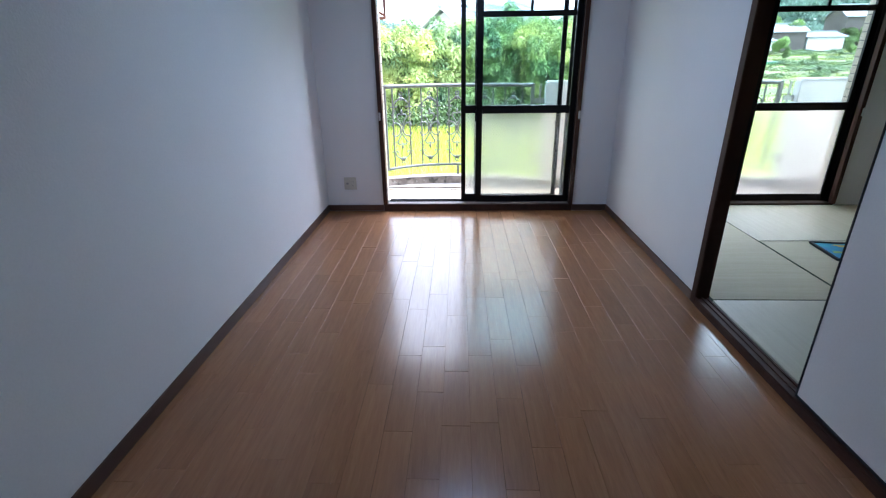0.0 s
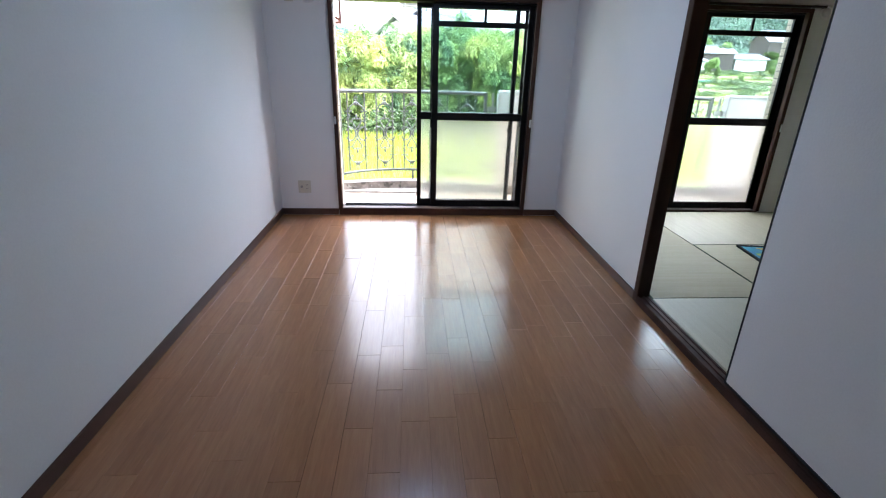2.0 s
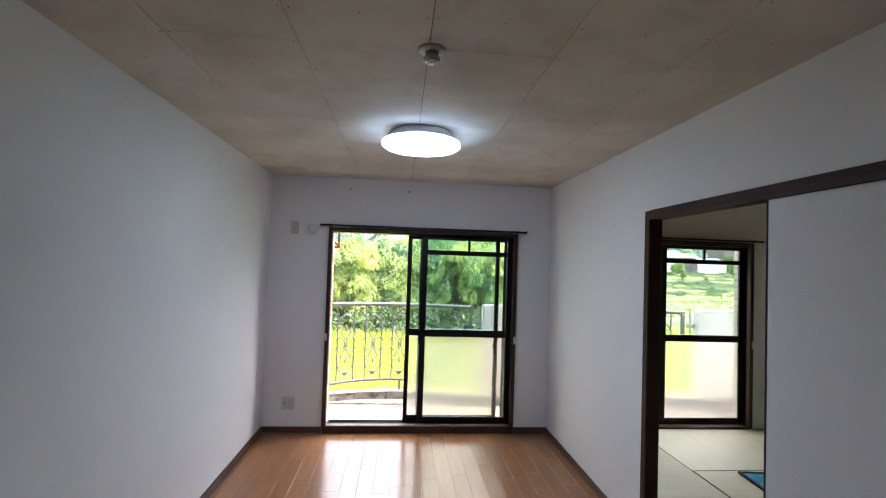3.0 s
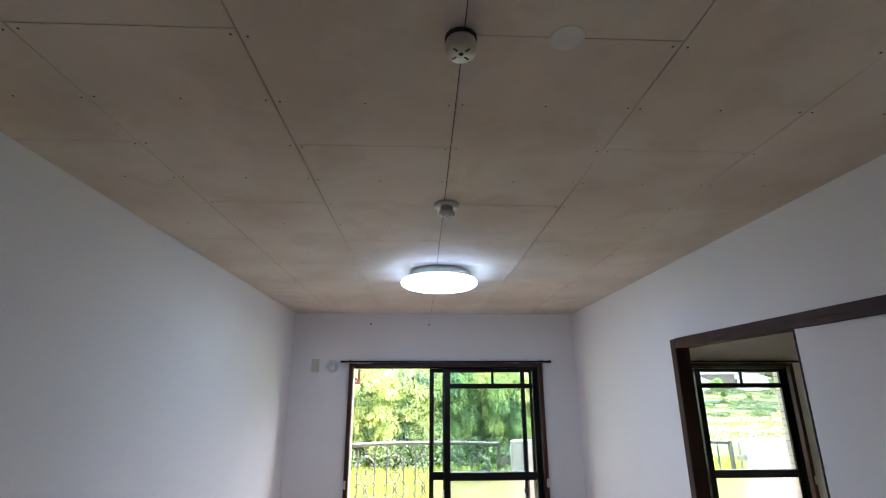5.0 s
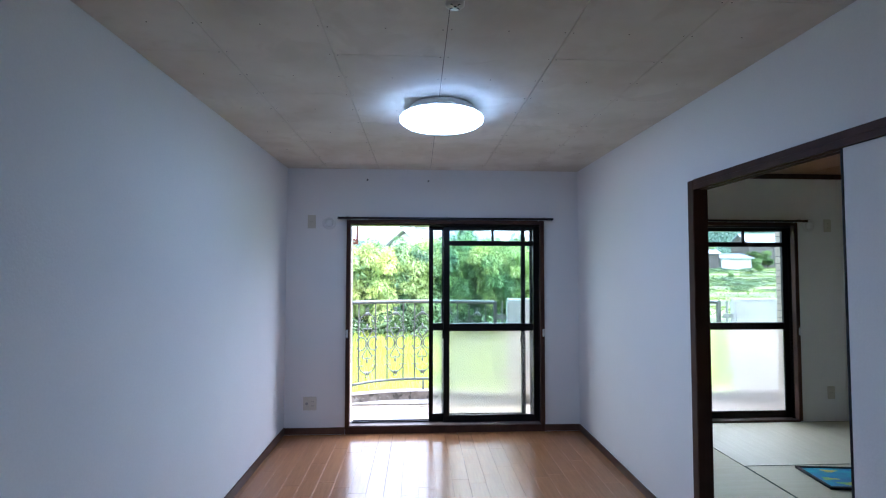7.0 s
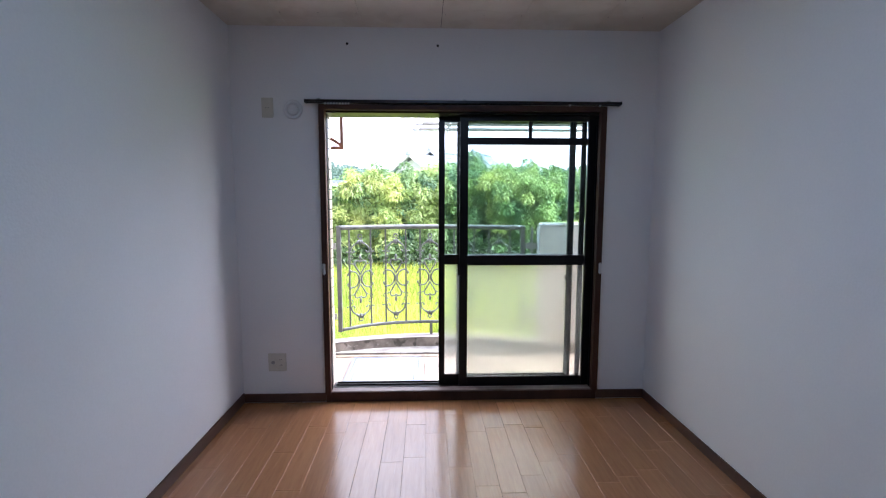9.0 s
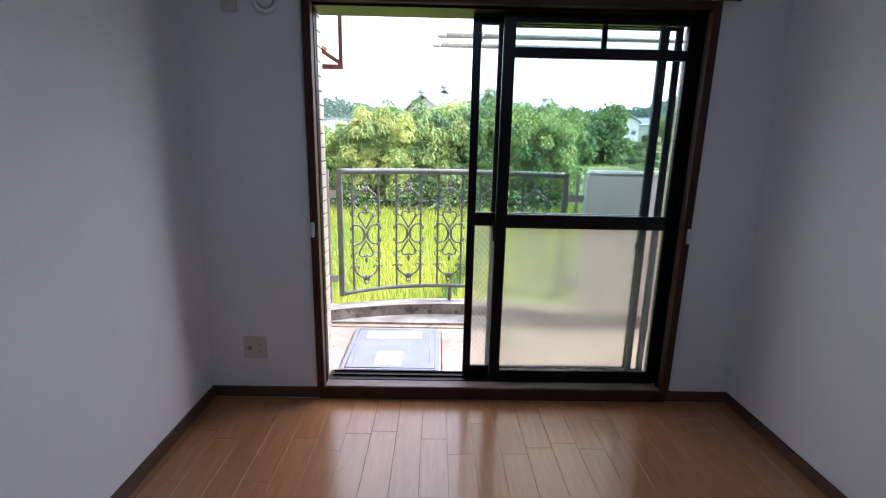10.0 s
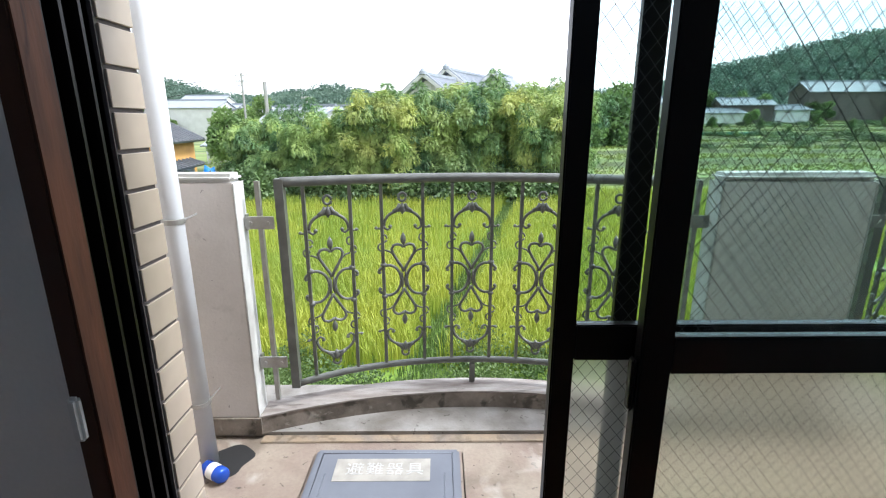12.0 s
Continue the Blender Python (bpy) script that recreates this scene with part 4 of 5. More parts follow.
tagged(grid_mesh("ground", xs, ys, land, field_material()), kind="structure")


# rice plants: many blades in one mesh
def rice(name, x0, x1, y0, y1, dx, dy, blades, height, material, seed, skip=None):
    rng = np.random.default_rng(seed)
    gx, gy = np.meshgrid(np.arange(x0, x1, dx), np.arange(y0, y1, dy))
    gx, gy = gx.ravel(), gy.ravel()
    if skip is not None:
        k = ~skip(gx, gy)
        gx, gy = gx[k], gy[k]
    n = len(gx) * blades
    bx = np.repeat(gx, blades) + rng.normal(0, 0.085, n)
    by = np.repeat(gy, blades) + rng.normal(0, 0.085, n)
    a = rng.uniform(0, 2 * np.pi, n)
    h = height * rng.uniform(0.7, 1.1, n)
    lean = rng.uniform(0.06, 0.30, n) * height
    w = rng.uniform(0.006, 0.011, n)
    base = np.stack([bx, by, np.full(n, GROUND)], 1)
    side = np.stack([-np.sin(a), np.cos(a), 0 * a], 1) * w[:, None]
    out = np.stack([np.cos(a), np.sin(a), 0 * a], 1)
    mid = base + out * (lean * 0.3)[:, None] + np.stack([0 * a, 0 * a, h * 0.72], 1)
    tip = base + out * lean[:, None] + np.stack([0 * a, 0 * a, h * 0.95], 1)
    co = np.stack([base - side, base + side, mid + side, mid - side, tip], 1).reshape(-1, 3)
    idx = np.arange(n)[:, None] * 5
    faces = [tuple(r) for r in (idx + [0, 1, 2, 3]).tolist()] + [tuple(r) for r in (idx + [3, 2, 4]).tolist()]
    me = bpy.data.meshes.new(name)
    me.from_pydata(co.tolist(), [], faces)
    me.materials.append(material)
    ob = new(name, me)
    return tagged(ob, "dense yellow-green rice plants in rows" if material is RICE else "low dark green weeds on the bare ground", "rice field" if material is RICE else "weeds", kind="stuff")


def leaf_mat(name, a, b, scale=0.5, trans=0.35):
    m = mat(name, a, b, 0.55, scale=scale, fine=6, world_space=True, spread=0.22, vary=0.35)
    p = m.node_tree.nodes["Principled BSDF"]
    n, l = m.node_tree.nodes, m.node_tree.links
    tr = n.new("ShaderNodeBsdfTranslucent")
    l.new(p.inputs["Base Color"].links[0].from_socket, tr.inputs["Color"])
    mx = n.new("ShaderNodeMixShader")
    mx.inputs[0].default_value = trans
    l.new(p.outputs[0], mx.inputs[1])
    l.new(tr.outputs[0], mx.inputs[2])
    l.new(mx.outputs[0], n["Material Output"].inputs["Surface"])
    return m


RICE = leaf_mat("rice_leaf", (0.42, 0.46, 0.06), (0.29, 0.38, 0.05), 0.35)
BAMBOO = leaf_mat("bamboo_leaf", (0.35, 0.45, 0.13), (0.11, 0.21, 0.07), 0.45, 0.2)
BAMBOO3 = leaf_mat("dark_bamboo_leaf", (0.22, 0.34, 0.12), (0.06, 0.14, 0.055), 0.5, 0.18)
BAMBOO2 = leaf_mat("yellow_bamboo_leaf", (0.46, 0.50, 0.14), (0.26, 0.36, 0.10), 0.6, 0.25)
LEAF = leaf_mat("tree_leaf", (0.22, 0.32, 0.10), (0.10, 0.17, 0.055), 0.4)
BARK = mat("bark", (0.13, 0.10, 0.07), rough=0.9, bump=0.8, fine=20)
CULM = mat("bamboo_culm", (0.20, 0.26, 0.08), rough=0.5)


def path_gap(x, y):
    """The trodden path that crosses the field."""
    c = -1.35 + (y - 8.5) * 0.235
    return np.abs(x - c) < 0.36


rice("rice_near", -9, 12, 11.9, 19, 0.24, 0.17, 15, 0.72, RICE, 1, path_gap)
rice("rice_far", -22, 30, 19, 35, 0.30, 0.25, 8, 0.76, RICE, 2, path_gap)
WEED = leaf_mat("weed_leaf", (0.09, 0.15, 0.045), (0.14, 0.21, 0.06), 1.5)
rice("path_weeds", -4, 6, 7.5, 30, 0.10, 0.10, 5, 0.20, WEED, 4, lambda x, y: ~path_gap(x, y))


def leaves(centres, radii, count, size, rng, droop=0.5, aspect=5.0, inner=0.55):
    """Points on uneven blobs, each with a pointed leaf; returns vertices and faces."""
    centres, radii = np.array(centres), np.array(radii)
    pick = rng.choice(len(centres), count, p=(radii[:, 0] ** 2) / (radii[:, 0] ** 2).sum())
    d = rng.normal(0, 1, (count, 3))
    d /= np.linalg.norm(d, axis=1)[:, None]
    rad = rng.uniform(inner, 1.08, count)[:, None]
    p = centres[pick] + d * radii[pick] * rad
    way = d * 0.7 + rng.normal(0, 0.5, (count, 3))
    way[:, 2] -= droop
    way /= np.linalg.norm(way, axis=1)[:, None]
    side = np.cross(way, rng.normal(0, 1, (count, 3)))
    side /= np.linalg.norm(side, axis=1)[:, None]
    ln = size * rng.uniform(0.6, 1.3, count)[:, None]
    w = ln / aspect
    a, b, c, e = p, p + way * ln * 0.4 + side * w, p + way * ln, p + way * ln * 0.4 - side * w
    co = np.stack([a, b, c, e], 1).reshape(-1, 3)
    idx = np.arange(count)[:, None] * 4
    return co, (idx + [0, 1, 2, 3]).tolist()


def leaf_mesh(name, co, faces, material):
    me = bpy.data.meshes.new(name)
    me.from_pydata(co.tolist(), [], faces)
    me.materials.append(material)
    return me


def weeds():
    """Broad-leaved weeds on the bank in front of the rice."""
    rng = np.random.default_rng(8)
    x, y = rng.uniform(-6.5, 7, 900), rng.uniform(8.6, 12.9, 900)
    keep = (y < 11.7 + 0.7 * np.sin(x * 1.7) + 0.4 * np.sin(x * 4.1)) & ~path_gap(x, y)
    x, y = x[keep], y[keep]
    q = rng.uniform(0.14, 0.34, len(x))
    cen = np.stack([x, y, GROUND + 0.18 + 0.55 * q], 1)
    co, fa = leaves(cen, np.stack([q, q, q * 1.1], 1), 70000, 0.06, rng, 0.1, 2.6, 0.3)
    ob = new("weeds_by_the_wall", leaf_mesh("weeds_by_the_wall", co, fa, WEED))
    tagged(ob, "low dark green broad-leaved weeds in front of the rice", "weeds", kind="stuff")


weeds()


def terrace_grass():
    """Rough grass on the terraces, in one mesh."""
    rng = np.random.default_rng(9)
    n = 16000
    x, y = rng.uniform(6, 105, n), rng.uniform(41, 112, n)
    cen = np.array([(a, b, land(a, b) + 0.05) for a, b in zip(x, y)])
    q = rng.uniform(0.12, 0.32, n)
    co, fa = leaves(cen, np.stack([q * 4.0, q, q * 0.25], 1), 80000, 0.20, rng, -0.3, 2.6, 0.2)
    ob = new("terrace_grass", leaf_mesh("terrace_grass", co, fa, leaf_mat("terrace_grass_leaf", (0.27, 0.30, 0.065), (0.19, 0.24, 0.06), 0.12, 0.4)))
    tagged(ob, "rough mixed green grass and crops on the field terraces", "grass", kind="stuff")


terrace_grass()


def plumes(cen, rad, count, rng, size=0.20):
    """Weeping domes of narrow leaves that hang outward and down."""
    cen, rad = np.array(cen), np.array(rad)
    pick = rng.choice(len(cen), count, p=(rad ** 2) / (rad ** 2).sum())
    a = rng.uniform(0, 2 * np.pi, count)
    u = rng.uniform(0, 1, count) ** 0.75
    lump = 1 + 0.26 * np.sin(4 * a + 3 * pick) + 0.16 * np.sin(9 * a + pick)
    r = rad[pick]
    out = np.sin(u * 1.9) * lump * r
    p = cen[pick] + np.stack([out * np.cos(a), out * np.sin(a), r * (0.35 + 1.05 * np.cos(u * 2.2))], 1)
    p += rng.normal(0, 0.035, (count, 3))
    way = np.stack([np.cos(a) * (0.75 - 0.4 * u), np.sin(a) * (0.75 - 0.4 * u), 0.25 - 1.35 * u], 1) + rng.normal(0, 0.2, (count, 3))
    way /= np.linalg.norm(way, axis=1)[:, None]
    rad_dir = np.stack([np.cos(a), np.sin(a), np.full(count, 0.6)], 1) + rng.normal(0, 0.5, (count, 3))
    side = np.cross(way, rad_dir)
    side /= np.linalg.norm(side, axis=1)[:, None]
    ln = size * rng.uniform(0.6, 1.3, count)[:, None]
    w = ln / 9
    co = np.stack([p, p + way * ln * 0.4 + side * w, p + way * ln, p + way * ln * 0.4 - side * w], 1).reshape(-1, 3)
    return co, (np.arange(count)[:, None] * 4 + [0, 1, 2, 3]).tolist()


def bamboo(seed, h, material, count=27000):
    rng = np.random.default_rng(seed)
    g = holder("bamboo_clump", "", "bamboo", "bamboo grove behind the field")
    cen, rad = [], []
    bm = bmesh.new()
    for k in range(8):
        a, out = k * 2.4 + rng.uniform(-0.4, 0.4), rng.uniform(0.5, 2.0)
        hh = h * min(rng.uniform(0.6, 1.2), 0.95) * (1.05 - 0.12 * out)
        ox, oy = rng.normal(0, 0.4, 2)
        pts = []
        for s in range(8):
            t = s / 7
            bend = out * t ** 2.0
            pts.append((ox + bend * math.cos(a), oy + bend * math.sin(a), hh * (t - 0.14 * t ** 4)))
        tube(pts, 0.022, 5, bm)
        for s in (2, 3, 4, 5, 6, 7):
            q = rng.uniform(0.28, 0.68) * (1.12 - 0.08 * s)
            x, y, z = pts[s]
            cen.append((x + rng.normal(0, 0.35), y + rng.normal(0, 0.35), z + rng.normal(0, 0.2)))
            rad.append(q)
        cen.append((pts[-1][0], pts[-1][1], pts[-1][2] + 0.12))
        rad.append(0.26)
    co, fa = plumes(cen, rad, count, rng)
    part("culms", bm, CULM, g, "arching green culms")
    o = new("foliage", leaf_mesh("foliage", co, fa, material))
    o.parent = g
    tagged(o, "drooping feathery leaves")
    return g


rnd = random.Random(11)
kinds = [bamboo(21 + k, 5.6, (BAMBOO, BAMBOO, BAMBOO3, BAMBOO2)[k]) for k in range(4)]
spots = []
for k in range(34):
    u = k / 33
    sx = -0.405 + 0.665 * u
    d = rnd.choice((29.5, 31.5, 33.5))
    spots.append((sx, d, k))
for n, (sx, d, k) in enumerate(spots):
    x, y = -0.21 + sx * (d + 0.5), EYE_Y + d
    tall = float(np.interp(sx, (-0.46, -0.34, -0.22, -0.125, 0.0, 0.10, 0.26), (0.66, 0.98, 1.14, 1.42, 1.36, 1.46, 1.34))) * rnd.uniform(0.90, 1.04) * (d + 4) / 35.5
    src = kinds[3] if k in (13, 16, 20, 29) else kinds[k % 3]
    m = pose(x, y, land(x, y) - 0.05, 0, 0, rnd.uniform(0, 360)) @ Matrix.Scale(tall, 4)
    c = copy_thing(src, pose(0, 0, 0))
    c.matrix_basis = m
    c["label"] = "yellowish feathery bamboo clump at the field edge" if src is kinds[3] else ("low green bamboo clump at the end of the grove" if tall < 0.8 else "tall drooping green bamboo clump behind the field")
for g in kinds:
    for o in (*g.children_recursive, g):
        bpy.data.objects.remove(o)

# low shrubs along the foot of the grove
def shrub_proto(seed, mtl):
    rng = np.random.default_rng(seed)
    g = holder("shrub", "low dark green bush at the field edge", "bush", "bushes at the field edge")
    cen = [(rng.normal(0, 0.6), rng.normal(0, 0.4), 0.55 + rng.uniform(-0.2, 0.35)) for _ in range(7)]
    rad = [(0.6, 0.6, 0.5)] * 7
    co, fa = leaves(cen, rad, 1500, 0.16, rng, 0.3, 3)
    o = new("foliage", leaf_mesh("foliage", co, fa, mtl))
    o.parent = g
    part("stem", tube([(0, 0, 0), (0.1, 0, 0.5)], 0.03, 5), BARK, g)
    return g


sp = shrub_proto(5, leaf_mat("dark_shrub_leaf", (0.12, 0.19, 0.06), (0.05, 0.095, 0.03), 0.6, 0.15))
for k in range(30):
    sx = -0.50 + 0.73 * k / 29
    d = 27.6 + rnd.uniform(0, 1.2)
    c = copy_thing(sp, pose(0, 0, 0))
    c.matrix_basis = pose(-0.21 + sx * d, EYE_Y + d, GROUND, 0, 0, rnd.uniform(0, 360)) @ Matrix.Scale(rnd.uniform(0.9, 1.7), 4)
for k in range(70):
    sx, d = rnd.uniform(0.27, 1.05), rnd.choice((58, 64, 71, 83, 94, 98, 101))
    c = copy_thing(sp, pose(0, 0, 0))
    c["label"], c["group"] = "green bush on the edge of a field terrace", "bushes on the terraces"
    c.matrix_basis = pose(-0.21 + sx * d, EYE_Y + d, land(-0.21 + sx * d, EYE_Y + d) - 0.2, 0, 0, rnd.uniform(0, 360)) @ Matrix.Diagonal((rnd.uniform(1.0, 3.2), 1.0, rnd.uniform(0.3, 0.9), 1))
for o in (*sp.children_recursive, sp):
    bpy.data.objects.remove(o)


def tree_proto(seed, count=5000):
    rng = np.random.default_rng(seed)
    g = holder("broadleaf_tree", "", "tree", "trees round the fields")
    bm = lathe([(0.16, 0), (0.11, 0.4), (0.09, 1.6), (0.05, 3.2), (0, 4.2)], 8)
    cen, rad = [], []
    for k in range(14):
        a, z, r = rng.uniform(0, 6.28), rng.uniform(1.6, 4.3), rng.uniform(0.3, 1.5)
        r *= 1 - 0.5 * abs(z - 2.6) / 1.9
        c = (r * math.cos(a), r * math.sin(a), z)
        cen.append(c)
        q = rng.uniform(0.5, 0.9)
        rad.append((q, q, q * 0.8))
        tube([(0, 0, z * 0.6), (c[0] * 0.5, c[1] * 0.5, z * 0.85), c], 0.03, 5, bm)
    part("trunk", bm, BARK, g, "brown trunk with limbs")
    co, fa = leaves(cen, rad, count, 0.24, rng, 0.2, 2.6)
    o = new("crown", leaf_mesh("crown", co, fa, LEAF))
    o.parent = g
    tagged(o, "uneven dark green crown")
    return g


trees = [tree_proto(41), tree_proto(42), tree_proto(43)]


def at(sx, d, z=None):
    x, y = -0.21 + sx * d, EYE_Y + d
    return x, y, (land(x, y) if z is None else z)


def plant(sx, d, scale, label, kind=0, z=None):
    c = copy_thing(trees[kind], pose(0, 0, 0))
    x, y, zz = at(sx, d, z)
    c.matrix_basis = pose(x, y, zz - 0.1, 0, 0, (sx * 977) % 360) @ Matrix.Scale(scale, 4)
    c["label"] = label


for k, (sx, d, s) in enumerate(((0.36, 62, 0.45), (0.41, 70, 0.6), (0.47, 66, 0.4), (0.52, 74, 0.7), (0.56, 88, 0.8), (0.61, 70, 0.4), (0.66, 80, 0.7), (0.72, 72, 0.5), (0.78, 92, 1.0), (0.85, 84, 0.7), (0.64, 96, 1.1), (0.50, 96, 1.0), (0.93, 90, 0.9), (0.44, 90, 0.8))):
    plant(sx, d, s * 0.65, "small dark green tree on the terraces" if s > 0.65 else "low bush on a terrace edge", k % 3)


for sx, d, s, k in ((0.30, 62, 2.0, 0), (0.345, 66, 2.3, 1), (0.375, 64, 2.0, 2), (0.265, 70, 2.1, 1)):
    plant(sx, d, s, "big rounded dark green tree beyond the terraces", k, land(sx * d, d) - 3.0)
for sx, d, s, k in ((-0.435, 44, 1.2, 0), (-0.455, 46, 1.1, 2), (-0.405, 43, 1.0, 1)):
    plant(sx, d, s, "green tree beside the low grey roofs", k)
for k in range(16):
    sx = 0.40 + 0.036 * k
    plant(sx, 112 + rnd.uniform(-6, 10), rnd.uniform(0.7, 1.5), "small tree beside the far farmhouses", k % 3)
for k in range(12):
    sx = -0.60 + 0.05 * k
    plant(sx, 96 + rnd.uniform(-8, 20), rnd.uniform(1.0, 1.8), "tree among the far roofs", k % 3)
for g in trees:
    for o in (*g.children_recursive, g):
        bpy.data.objects.remove(o)

# ---- houses ----
# the tile grey is raised and blued to include the sky's reflection
ROOFTILE = mat("grey_roof_tile", (0.33, 0.36, 0.40), (0.22, 0.24, 0.275), 0.4, scale=1.2, fine=12, bump=0.8, stretch=(1, 1, 1))
ROOFDARK = mat("dark_roof_tile", (0.10, 0.11, 0.12), (0.06, 0.065, 0.075), 0.5, scale=1.5, fine=12, bump=0.8)
WHITEWALL = mat("white_house_wall", (0.66, 0.66, 0.64), (0.55, 0.55, 0.53), 0.8, scale=0.8, fine=20)
DARKWALL = mat("dark_timber_wall", (0.12, 0.10, 0.09), (0.08, 0.07, 0.06), 0.8, scale=1, fine=20)
OCHRE = mat("ochre_wall", (0.62, 0.36, 0.10), (0.5, 0.28, 0.09), 0.8, scale=1, fine=20)
PANE = mat("house_window_pane", (0.03, 0.04, 0.05), rough=0.12)


def house(name, place, turn, w, d, hw, hr, wall, roof, label, over=0.6, storeys=1, windows=3, ornate=False, base=-3.0):
    """A gabled house: ridge along its own y, gable facing -y. Walls reach down into the ground."""
    g = holder(name, label, "house", place=place, turn=turn)
    bm = bmesh.new()
    prof = [(-w / 2, base), (w / 2, base), (w / 2, hw), (0, hw + hr * (w / 2) / (w / 2 + over)), (-w / 2, hw)]
    fr, bk = [bm.verts.new((x, -d / 2, z)) for x, z in prof], [bm.verts.new((x, d / 2, z)) for x, z in prof]
    bm.faces.new(fr)
    bm.faces.new(bk[::-1])
    for i in range(5):
        bm.faces.new((fr[i], bk[i], bk[(i + 1) % 5], fr[(i + 1) % 5]))
    bmesh.ops.recalc_face_normals(bm, faces=bm.faces)
    part("wall", bm, wall, g)
    W = w / 2 + over
    ze = hw - hr * over / W + 0.12
    rf = bmesh.new()
    for s in (-1, 1):
        a = Vector((0, 0, hw + hr + 0.15))
        b = Vector((s * W, 0, ze))
        nrm = Vector((s * (a.z - b.z), 0, W)).normalized() * 0.14
        q = [(a.x, -d / 2 - over, a.z), (b.x, -d / 2 - over, b.z), (b.x, d / 2 + over, b.z), (a.x, d / 2 + over, a.z)]
        lo = [rf.verts.new((x - nrm.x, y, z - nrm.z)) for x, y, z in q]
        hi = [rf.verts.new(p) for p in q]
        rf.faces.new(hi)
        rf.faces.new(lo[::-1])
        for i in range(4):
            rf.faces.new((lo[i], lo[(i + 1) % 4], hi[(i + 1) % 4], hi[i]))
        # ribs of round tiles down the slope
        y = -d / 2 - over + 0.15
        while y < d / 2 + over:
            tube([(a.x, y, a.z + 0.03), (b.x, y, b.z + 0.03)], 0.07, 4, rf)
            y += 0.62
    bmesh.ops.recalc_face_normals(rf, faces=rf.faces)
    r = part("roof", rf, roof, g)
    rb = box(-0.16, 0.16, -d / 2 - over, d / 2 + over, hw + hr + 0.12, hw + hr + 0.42, 0.05)
    part("ridge", rb, roof, r, "raised tiled ridge")
    if ornate:
        for yy in (-d / 2 - over,):
            part("ridge_end", lathe([(0, -0.3), (0.40, -0.2), (0.36, 0.1), (0.2, 0.28), (0.08, 0.38), (0, 0.42)], 10, pose(0, yy, hw + hr + 0.35)), roof, r, "ornamental ridge-end tile")
        for s in (-1, 1):
            part("verge", tube([(0, -d / 2 - over - 0.02, hw + hr + 0.16), (s * W, -d / 2 - over - 0.02, ze + 0.02)], 0.15, square=True), WHITEWALL, r, "pale verge board")
            part("verge_tiles", tube([(0, -d / 2 - over, hw + hr + 0.42), (s * W * 0.97, -d / 2 - over, ze + 0.32)], 0.11, seg=6), roof, r)
    for k in range(windows):
        x = -w / 2 + w * (k + 0.7) / (windows + 0.4)
        for s in range(storeys):
            z = 0.9 + 2.6 * s
            wd = part("window", box(x - 0.6, x + 0.6, -d / 2 - 0.04, -d / 2 + 0.02, z, z + 1.0), WHITEPL, g, "pale window frame")
            for q in (-1, 1):
                part("pane", box(x + q * 0.3 - 0.26, x + q * 0.3 + 0.26, -d / 2 - 0.055, -d / 2 - 0.041, z + 0.06, z + 0.94), PANE, wd)
    return g


x, y, z = at(0.022, 46)
house("farmhouse", (x, y + 5, 0.0), -28, 5.6, 10, 3.6, 2.0, WHITEWALL, ROOFTILE, "large white farmhouse with grey tiled roof behind the bamboo", 0.5, 1, 0, True)
x, y, z = at(0.064, 54)
house("farmhouse", (x, y + 4, 0.75), -28, 5.6, 11, 3.9, 2.1, WHITEWALL, ROOFTILE, "second farmhouse roof rising behind the first", 0.5, 1, 0, True)
x, y, z = at(0.135, 58)
house("farmhouse", (x, y + 4, 1.8), -25, 5.0, 7, 3.2, 2.0, WHITEWALL, ROOFTILE, "small farmhouse roof behind the bamboo", 0.5, 1, 0, True)
x, y, z = at(-0.29, 58)
house("cottage", (x, y + 3, -2.4), 62, 6.5, 9, 4.0, 1.7, WHITEWALL, ROOFTILE, "white cottage with blue-grey tiled roof and gable", 0.5, 1, 2)
x, y, z = at(-0.165, 60)
house("cottage", (x, y + 3, -2.4), 70, 9, 8, 3.6, 2.2, WHITEWALL, ROOFTILE, "low cottage with broad grey roof behind the bamboo", 0.6, 1, 2)
x, y, z = at(-0.35, 50)
house("long_shed", (x, y + 3, -2.6), 80, 6, 14, 1.8, 1.1, WHITEWALL, ROOFTILE, "long low shed with blue-grey roof", 0.4, 1, 0)
x, y, z = at(-0.31, 45)
house("long_shed", (x, y + 3, -2.8), 84, 4, 9, 1.5, 0.8, DARKWALL, ROOFDARK, "small low shed with dark roof", 0.3, 1, 0)
x, y, z = at(-0.632, 29)
house("villa", (x, y, -2.9), 8, 4.6, 6, 5.0 - 1.6, 1.2, OCHRE, ROOFDARK, "ochre two-storey house with dark tiled roofs at the field edge", 0.6, 1, 0)
house("villa_annex", (x + 0.6, y - 1.5, -3.0), 8, 4.6, 6, 1.9, 0.8, WHITEWALL, ROOFDARK, "white annex with dark tiled roof of the ochre house", 0.5, 1, 2)
for sx, d, w, hh, tn in ((-0.50, 115, 16, 6.5, 84), (-0.44, 125, 10, 6.0, 80), (-0.405, 118, 8, 5.0, 20), (-0.365, 120, 9, 5.2, 75), (-0.47, 140, 12, 9, 86)):
    x, y, z = at(sx, d)
    house("town_house", (x, y, 0.5), tn, 8, w, hh - 2.0, 1.6, WHITEWALL, ROOFTILE, "white house with grey roof on the far slope", 0.4, 2, 3)
